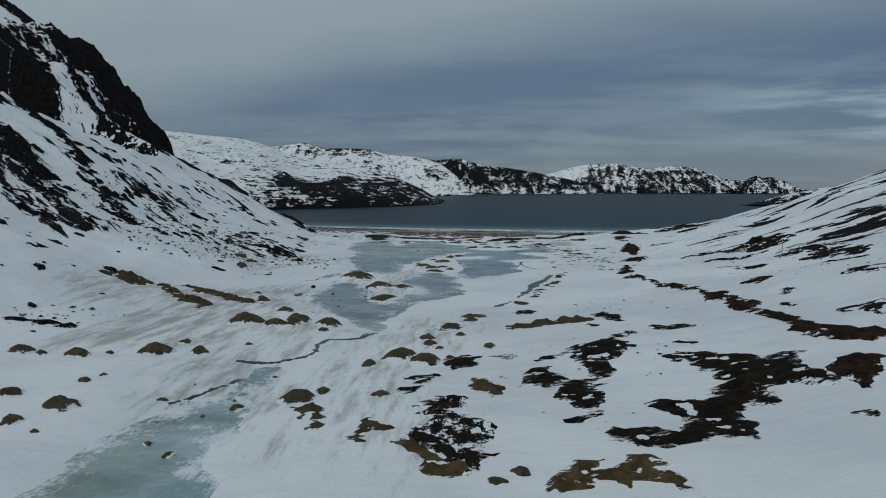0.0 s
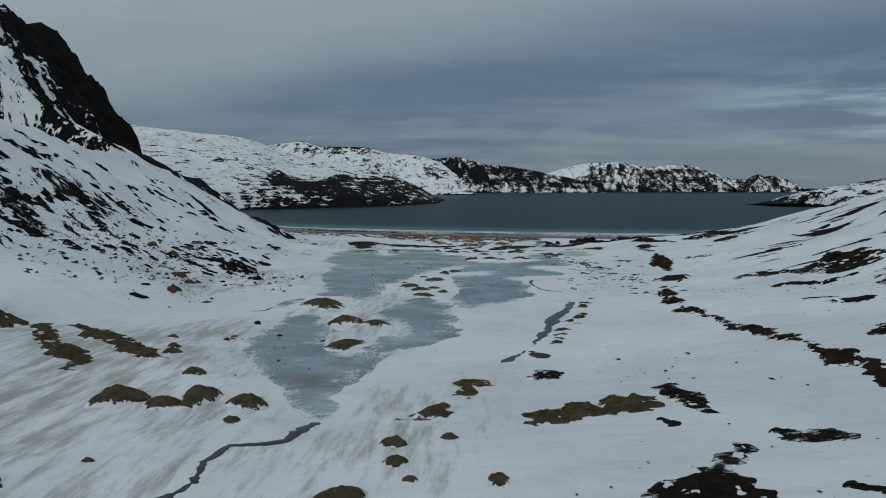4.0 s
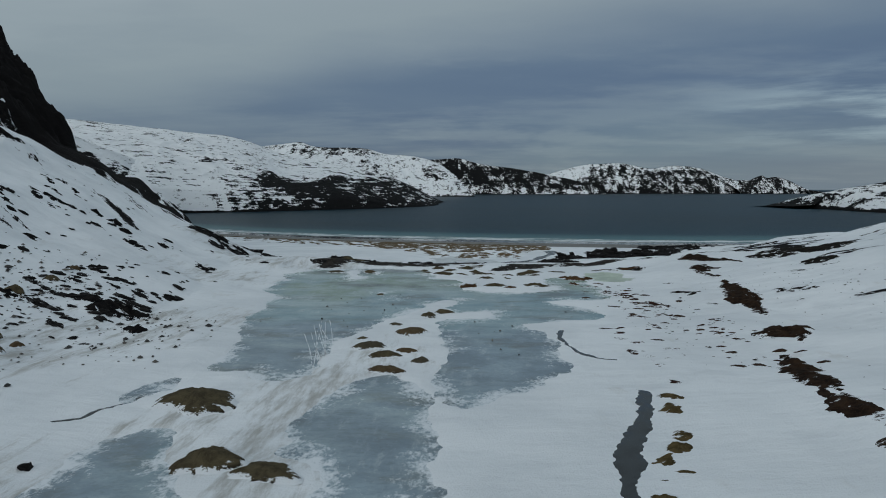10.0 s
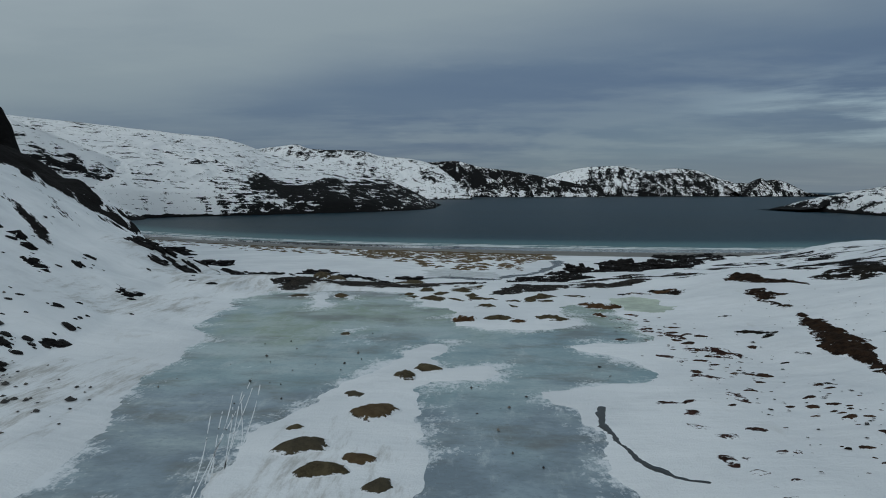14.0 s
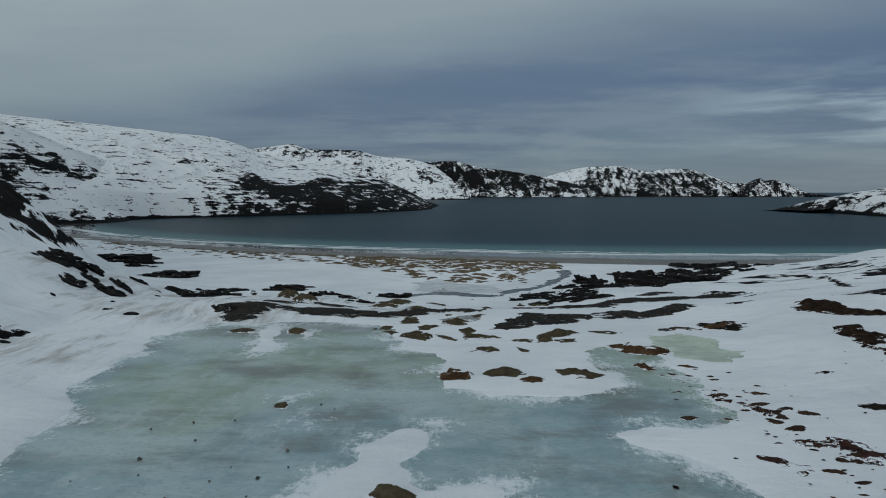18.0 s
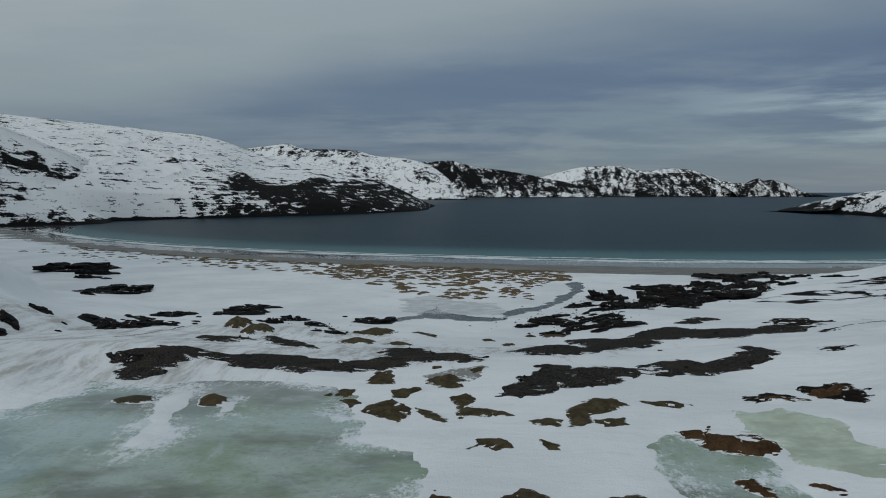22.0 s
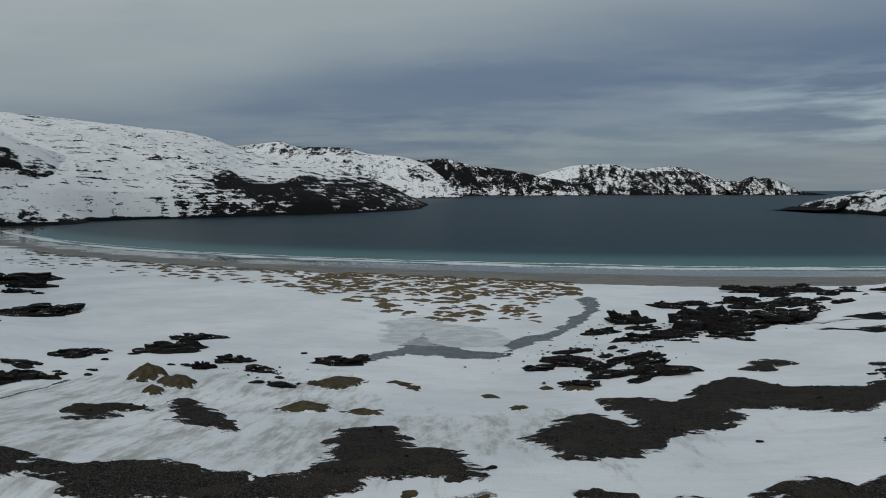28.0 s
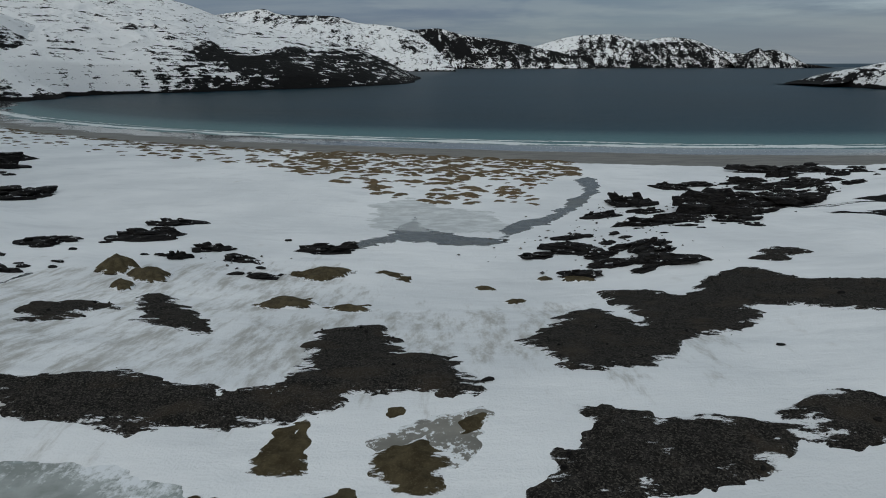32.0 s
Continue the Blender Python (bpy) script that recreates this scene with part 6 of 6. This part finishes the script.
outcrop([(-62.1, 52.5, -61.9, 57.5, 0.4)])
outcrop([(-70.4, 65.3, -68.3, 65.6, 1)])
outcrop([(-52.3, 60.1, -45.5, 57.6, 1)])
outcrop([(-48.2, 25.1, -48.2, 25.1, 0.8)])
outcrop([(-71.4, 46.4, -71.4, 46.4, 1)])
outcrop([(-61.3, 47.8, -61.3, 47.8, 0.6)])
outcrop([(-56.6, 52.8, -54.3, 59.9, 0.5)])
outcrop([(-53.4, 97.7, -51.3, 99.4, 0.9)])
outcrop([(-162.0, 151.2, -143.6, 138.5, 2.7), (-143.6, 138.5, -114.2, 112.4, 2.5), (-114.2, 112.4, -103.0, 115.9, 1.8)])
outcrop([(-80.9, 96.3, -78.2, 98.6, 0.6)])
# water
creek([(-22.6, -29.9, -19.6, -29.6, 0.2), (-19.6, -29.6, -16.6, -28.5, 0.2), (-16.6, -28.5, -15.8, -27.0, 0.2), (-15.8, -27.0, -16.4, -24.5, 0.2), (-16.4, -24.5, -16.0, -21.9, 0.3), (-16.0, -21.9, -12.5, -20.8, 0.3), (-12.5, -20.8, -11.6, -16.4, 0.3)])
creek([(-20.6, -34.5, -22.1, -38.9, 0.2), (-22.1, -38.9, -23.7, -40.9, 0.2)])
creek([(10.3, 56.1, 9.7, 52.9, 0.3), (9.7, 52.9, 10.2, 49.1, 0.3), (10.2, 49.1, 10.7, 46.2, 0.2), (10.7, 46.2, 12.4, 43.7, 0.2), (12.4, 43.7, 14.0, 43.2, 0.2)])
creek([(-30.8, 23.5, -29.3, 24.2, 0.2), (-29.3, 24.2, -28.6, 27.3, 0.2), (-28.6, 27.3, -27.7, 30.5, 0.2)])
creek([(-43.9, 132.0, -44.3, 138.6, 0.3), (-44.3, 138.6, -43.6, 149.6, 0.3)])

# the straight ditch of open water beside the lake
patch("open_ditch", [(2.4, -0.8), (2.7, 0.6), (4.2, 2.7), (6.1, 6.9), (6.5, 11.3), (7.6, 13.0), (8.7, 19.3), (10.1, 23.2), (12.4, 28.1), (13.7, 33.5), (14.7, 32.0), (12.9, 25.4), (10.6, 19.3), (8.6, 12.1), (6.4, 6.3), (4.5, 2.2), (3.4, 0.1)],
      BROOK, "dark open water in a narrow ditch cut through the snow", "ditch", 0.12, level=-99, rag=0.2, trim=0.8, warp=0.4, kind="structure")


# ---------------------------------------------------------------- scatter
def pebbles(name, count, spot, size, mat, label, category, seed, tall=1.0):
    """Loose stones in one mesh: each a small squashed octahedron."""
    rng = np.random.default_rng(seed)
    x, y = spot(rng, count)
    z = np.maximum(land(x, y), np.where((y < 117) & (np.abs(x) < 46), ICE, -99))
    n = len(x)
    r = size(rng, n)
    base = np.array([(1, 0, 0), (0, 1, 0), (-1, 0, 0), (0, -1, 0), (0, 0, 0.8), (0, 0, -0.5)])
    tri = np.array([(0, 1, 4), (1, 2, 4), (2, 3, 4), (3, 0, 4), (1, 0, 5), (2, 1, 5), (3, 2, 5), (0, 3, 5)])
    a = rng.uniform(0, 6.28, n)
    p = base[None] * (r[:, None, None] * rng.uniform(0.6, 1.25, (n, 6, 3)))
    c, s = np.cos(a)[:, None], np.sin(a)[:, None]
    px = p[:, :, 0] * c - p[:, :, 1] * s * 0.7 + x[:, None]
    py = p[:, :, 0] * s + p[:, :, 1] * c * 0.7 + y[:, None]
    pz = p[:, :, 2] * tall + (z + 0.12 * r * tall + 0.04)[:, None]
    co = np.stack([px, py, pz], -1).reshape(-1, 3)
    faces = (tri[None] + 6 * np.arange(n)[:, None, None]).reshape(-1, 3)
    me = bpy.data.meshes.new(name)
    me.from_pydata(co.tolist(), [], faces.tolist())
    me.materials.append(mat)
    return tagged(new(name, me), label, category, kind="stuff")


def make_pebble():
    m, g, _ = material("loose_stone")
    lot = g("ShaderNodeNewGeometry").outputs["Random Per Island"]
    col = g.ramp(lot, [(0.0, (0.018, 0.018, 0.019)), (0.6, (0.055, 0.052, 0.048)), (0.88, (0.11, 0.10, 0.088)), (1.0, (0.20, 0.19, 0.17))])
    finish(g, col, 0.85)
    return m


PEBBLE = make_pebble()


def in_strokes(rows, spread=0.0):
    rows = np.array(rows)

    def spot(rng, n):
        w = (np.hypot(rows[:, 2] - rows[:, 0], rows[:, 3] - rows[:, 1]) + rows[:, 4]) * rows[:, 4]
        k = rng.choice(len(rows), n, p=w / w.sum())
        u, a, q = rng.uniform(0, 1, n), rng.uniform(0, 6.28, n), np.sqrt(rng.uniform(0, 1, n))
        r = (rows[k, 4] + spread * rng.uniform(0, 1, n) ** 2) * q
        return rows[k, 0] + u * (rows[k, 2] - rows[k, 0]) + r * np.cos(a), rows[k, 1] + u * (rows[k, 3] - rows[k, 1]) + r * np.sin(a)

    return spot


def on_bars(rng, n):
    """Spots well inside the bare gravel."""
    pts = []
    for bar in [o for o in scene.objects if o.name.startswith("gravel_bar")]:
        co = np.empty(len(bar.data.vertices) * 3, np.float32)
        bar.data.vertices.foreach_get("co", co)
        e = np.empty(len(bar.data.vertices), np.float32)
        bar.data.attributes["edge"].data.foreach_get("value", e)
        pts.append(co.reshape(-1, 3)[e < -0.05])
    pts = np.concatenate(pts)
    p = pts[rng.integers(len(pts), size=n)]
    return p[:, 0] + rng.uniform(-0.2, 0.2, n), p[:, 1] + rng.uniform(-0.2, 0.2, n)


pebbles("gravel", 14000, on_bars, lambda r, n: r.uniform(0.03, 0.075, n) + 0.07 * r.uniform(0, 1, n) ** 12, PEBBLE, "loose dark pebbles on the gravel bars", "gravel", 7)
pebbles("talus", 1300, in_strokes([(-62, 70, -46, 52, 9), (-58, 40, -45, 30, 8), (-52, -20, -46, -16, 4), (-70, 60, -60, 30, 16), (-40, 60, -36, 40, 6)], 3),
        lambda r, n: r.uniform(0.06, 0.24, n) + 0.5 * r.uniform(0, 1, n) ** 7, PEBBLE, "dark stones strewn over the snow at the mountain's foot", "stones", 8, 0.6)
pebbles("shore_stones", 420, in_strokes([(5, 172, 25, 178, 7), (22, 190, 40, 200, 12), (30, 165, 12, 165, 5), (-30, 164, -18, 158, 4), (50, 205, 75, 235, 12)], 4),
        lambda r, n: r.uniform(0.08, 0.3, n) + 0.4 * r.uniform(0, 1, n) ** 6, PEBBLE, "small dark stones scattered round the ledges", "stones", 9, 0.55)
pebbles("heath_tufts", 650, in_strokes([(20, 92, 30, 72, 4), (18, 68, 32, 52, 6), (22, 86, 28, 66, 3), (12, 0, 22, -8, 6), (30, 60, 22, 40, 5), (8, -42, 14, -30, 8), (40, 40, 50, 0, 12), (48, 90, 50, 60, 12)], 3),
        lambda r, n: r.uniform(0.05, 0.16, n) + 0.25 * r.uniform(0, 1, n) ** 6, HEATH, "scraps of dark heath showing through thin snow", "heath", 10, 0.3)
pebbles("ice_stones", 60, in_strokes([(-22, -45, -20, -35, 3), (-22, 10, -18, -4, 5), (-20, 60, -18, 80, 9), (2, 60, 4, 45, 4)], 2),
        lambda r, n: r.uniform(0.05, 0.16, n) + 0.2 * r.uniform(0, 1, n) ** 5, PEBBLE, "odd stones frozen on the lake ice", "stones", 11)

# the grassy dunes behind the beach: the nearer hummocks one by one, the rest in one mass
dune = np.random.default_rng(21)
spots = []
while len(spots) < 1000:
    x = float(dune.uniform(-200, 31) if dune.uniform() < 0.5 else dune.uniform(-48, 31))
    west = x < -58
    s = float(43 + 0.10 * max(x, -30) + (dune.uniform() ** 2.2 * 42 if west else dune.uniform() ** 1.05 * (50 + 26 * float(ease(-50, -5, x)) if x < 16 else 50)))
    y = float(shore(np.array(x))) - s
    if (west and dune.uniform() > 0.55 + 0.45 * ease(-130, -60, x)) or math.hypot(x - 29, y - 232) < 8 or (s > 88 and dune.uniform() > 0.55) or any(abs(x - q[0]) < 0.55 * q[2] and abs(y - q[1]) < 1.7 for q in spots[-60:]):
        continue
    w = float(1.0 + 2.3 * dune.uniform() ** 1.5)
    spots.append((x, y, w * 1.7, w * float(dune.uniform(0.6, 1.0)), w * float(dune.uniform(0.10, 0.16))))
spots.sort(key=lambda q: q[1] + 0.5 * abs(q[0]))
for q in spots[:170]:
    hummock(*q, "low grassy sand hummock on the dunes behind the beach", "dune hummocks")
mass = []
for q in spots[170:]:
    mass.append(hummock(*q, "", "dune hummocks"))
verts, faces, rise = [], [], []
for ob in mass:
    base = len(verts)
    low = ob.matrix_world.copy()
    verts += [tuple(low @ v.co) for v in ob.data.vertices]
    rise += [v.co.z for v in ob.data.vertices]
    faces += [tuple(base + i for i in f.vertices) for f in ob.data.polygons]
    bpy.data.objects.remove(ob)
me = bpy.data.meshes.new("dune_grass")
me.from_pydata(verts, [], faces)
me.attributes.new("rise", "FLOAT", "POINT").data.foreach_set("value", rise)
me.polygons.foreach_set("use_smooth", np.ones(len(faces), bool))
me.materials.append(MARRAM)
tagged(new("dune_grass", me), "far grassy hummocks along the dune ridge", "dune grass", kind="stuff")

# slabs and stones half buried in the western snow slope
slope = np.random.default_rng(33)
for k in range(250):
    near = slope.uniform() < 0.40
    x, y = (slope.normal(-52, 5), slope.normal(60, 12)) if near else (slope.uniform(-84, -45), slope.uniform(-25, 118))
    if x > -43 or math.hypot(x + 41, y - 35) < 5:
        continue
    w = float(0.5 + 1.7 * slope.uniform() ** 2.2)
    rock(float(x), float(y), w * 1.2, w * 0.6, w * 0.18)

for k in range(46):
    x, y = float(slope.uniform(-100, -56)), float(slope.uniform(12, 112))
    l, r = float(slope.uniform(0.8, 2.8)), float(slope.uniform(0.35, 0.75))
    outcrop([(x - 0.83 * l, y + 0.55 * l, x + 0.83 * l, y - 0.55 * l, r)])

# scraps of heath and tussocks on the eastern side
side = np.random.default_rng(55)
for k in range(30):
    x, y = float(side.uniform(38, 100)), float(side.uniform(-25, 165))
    l, r = float(side.uniform(1.2, 5)), float(side.uniform(0.45, 1.1))
    t = float(side.uniform(-0.5, 0.3))
    heath_patch([(x - l * math.cos(t), y - l * math.sin(t), x + l * math.cos(t), y + l * math.sin(t), r)])
for k in range(110):
    f = side.uniform()
    x, y = 21 + 9 * f + side.normal(0, 2.6), 90 - 46 * f + side.normal(0, 5)
    w = float(0.25 + 1.0 * side.uniform() ** 2)
    hummock(float(x), float(y), w * 1.5, w * 0.7, w * 0.13, "small reddish tussock poking through thin snow", "tussocks")

# ledges and boulders strewn along the coast
coast = np.random.default_rng(44)
for (ax, ay, bx, by, r), many in (((12, 163, 36, 186, 7), 26), ((32, 188, 76, 222, 10), 62), ((56, 214, 112, 250, 10), 40), ((-60, 150, -22, 168, 9), 16), ((-70, 130, -56, 140, 6), 12)):
    for k in range(many):
        f, a, q = coast.uniform(), coast.uniform(0, 6.28), r * math.sqrt(coast.uniform())
        w = float(0.7 + 4.6 * coast.uniform() ** 2.2)
        rock(float(ax + f * (bx - ax) + q * math.cos(a)), float(ay + f * (by - ay) + q * math.sin(a)), w * 1.5, w * 0.8, w * 0.22)

# single stones lying on the gravel bars
for bar in [o for o in scene.objects if o.name.startswith("gravel_bar")]:
    pts = np.array([v.co for v in bar.data.vertices])
    for k in range(26 if len(pts) > 3000 else 8):
        p = pts[int(coast.integers(len(pts)))]
        s = float(0.14 + 0.28 * coast.uniform() ** 3)
        st = new("stone", STONES[int(coast.integers(len(STONES)))])
        st.parent = bar
        st.matrix_basis = Matrix.Translation((float(p[0]), float(p[1]), float(p[2]) - 0.02)) @ Matrix.Rotation(float(coast.uniform(0, 6.28)), 4, "Z") @ Matrix.Diagonal((s, s * 0.8, s * 0.6, 1))

# wheel tracks scored into the ice
bm = bmesh.new()
for k, (x0, x1, y0, y1) in enumerate([(-14.30, -20.78, 30.9, 63.0), (-14.00, -20.56, 33.9, 58.0), (-13.70, -20.34, 31.9, 53.0), (-13.40, -20.12, 34.9, 59.0), (-13.10, -19.90, 32.9, 54.0), (-12.80, -19.68, 30.9, 60.0), (-12.50, -19.46, 33.9, 55.0), (-12.20, -19.24, 31.9, 61.0), (-11.90, -19.02, 34.9, 56.0)]):
    last = None
    for i in range(41):
        f = i / 40
        y = y0 + (y1 - y0) * f
        x = x0 + (x1 - x0) * f**1.1 + 0.06 * math.sin(9 * f + k)
        wide = 0.035 + 0.03 * noise.noise(Vector((k, f * 9, 0)))
        pair = [bm.verts.new((x - wide, y, ICE + 0.008)), bm.verts.new((x + wide, y, ICE + 0.008))]
        if last and noise.noise(Vector((k * 3, f * 14, 2))) > -0.25:
            bm.faces.new((last[0], last[1], pair[1], pair[0]))
        last = pair
me = bpy.data.meshes.new("ice_tracks")
bm.to_mesh(me)
bm.free()
me.materials.append(SNOW)
tagged(new("ice_tracks", me), "parallel white wheel tracks scored across the lake ice", "tracks", kind="stuff")

# ---------------------------------------------------------------- surf
def make_foam():
    m, g, at = material("sea_foam")
    at = g("ShaderNodeNewGeometry").outputs["Position"]
    k = g.step(g.math("ADD", g.noise(at, 0.9, 6, 0.7), mask_of(g, "edge")), 0.42, 0.60)
    col = g.mix(k, (0.05, 0.105, 0.115), (0.66, 0.70, 0.71))
    finish(g, col, 0.4, g.noise(at, 2.0, 5), 0.4, 0.2)
    return m


FOAM = make_foam()


def breaker(out, width, rise, seed, label):
    """A long low wave running along the beach."""
    xs = np.arange(-330, 180, 0.8)
    ss = np.linspace(-1, 1, 9)
    X, S = np.meshgrid(xs, ss)
    wob = 1.6 * fbm(X, 0 * X, 42, 3, seed)
    wide = width * np.clip(0.75 + 0.6 * fbm(X, 0 * X, 16, 3, seed + 5), 0.12, 2)
    Y = shore(X) + out + wob + S * wide
    Z = SEA + 0.03 + rise * np.clip(1 - S * S, 0, 1) * (0.8 + 0.4 * fbm(X, Y, 3, 3, seed + 8)) - 0.12 * (np.abs(S) > 0.99)
    n = len(xs)
    idx = np.arange(X.size).reshape(X.shape)
    quads = np.stack([idx[:-1, :-1], idx[:-1, 1:], idx[1:, 1:], idx[1:, :-1]], -1).reshape(-1, 4)
    me = bpy.data.meshes.new("breaking_wave")
    me.from_pydata(np.stack([X, Y, Z], -1).reshape(-1, 3).tolist(), [], quads.tolist())
    me.attributes.new("edge", "FLOAT", "POINT").data.foreach_set("value", (0.30 - 0.45 * S * S).astype(np.float32).ravel())
    me.materials.append(FOAM)
    me.polygons.foreach_set("use_smooth", np.ones(len(quads), bool))
    return tagged(new("breaking_wave", me), label, "wave", "waves on the beach")


breaker(2.5, 4.2, 0.22, 301, "white foam line of a small wave breaking on the sand")
breaker(9.0, 0.8, 0.28, 331, "thin white crest of a small wave rolling in")

# ---------------------------------------------------------------- marker posts
def post(x, y, tall, thick, mat, label):
    z = rests(x, y)
    ob = new("marker_post")
    ob.location = (x, y, z)
    for name, r0, r1, z0, z1, m in (("pole", thick, thick * 0.8, -0.3, tall, mat), ("cap", thick * 1.25, thick * 1.1, tall, tall + 0.06, mat)):
        bm = bmesh.new()
        bmesh.ops.create_cone(bm, cap_ends=True, segments=10, radius1=r0, radius2=r1, depth=z1 - z0)
        bmesh.ops.translate(bm, verts=bm.verts, vec=(0, 0, (z0 + z1) / 2))
        me = bpy.data.meshes.new(name)
        bm.to_mesh(me)
        bm.free()
        me.materials.append(m)
        p = new(name, me)
        p.parent = ob
    return tagged(ob, label, "post")


def make_wood():
    m, g, at = material("weathered_post_wood")
    k = g.noise(at, 6.0, 5, 0.6, (4, 4, 0.5))
    finish(g, g.mix(k, (0.13, 0.115, 0.10), (0.25, 0.23, 0.20)), 0.85, k, 0.3, 0.02)
    return m


post(51.0, 20.3, 2.6, 0.06, make_wood(), "thin weathered grey wooden marker post in the snow")
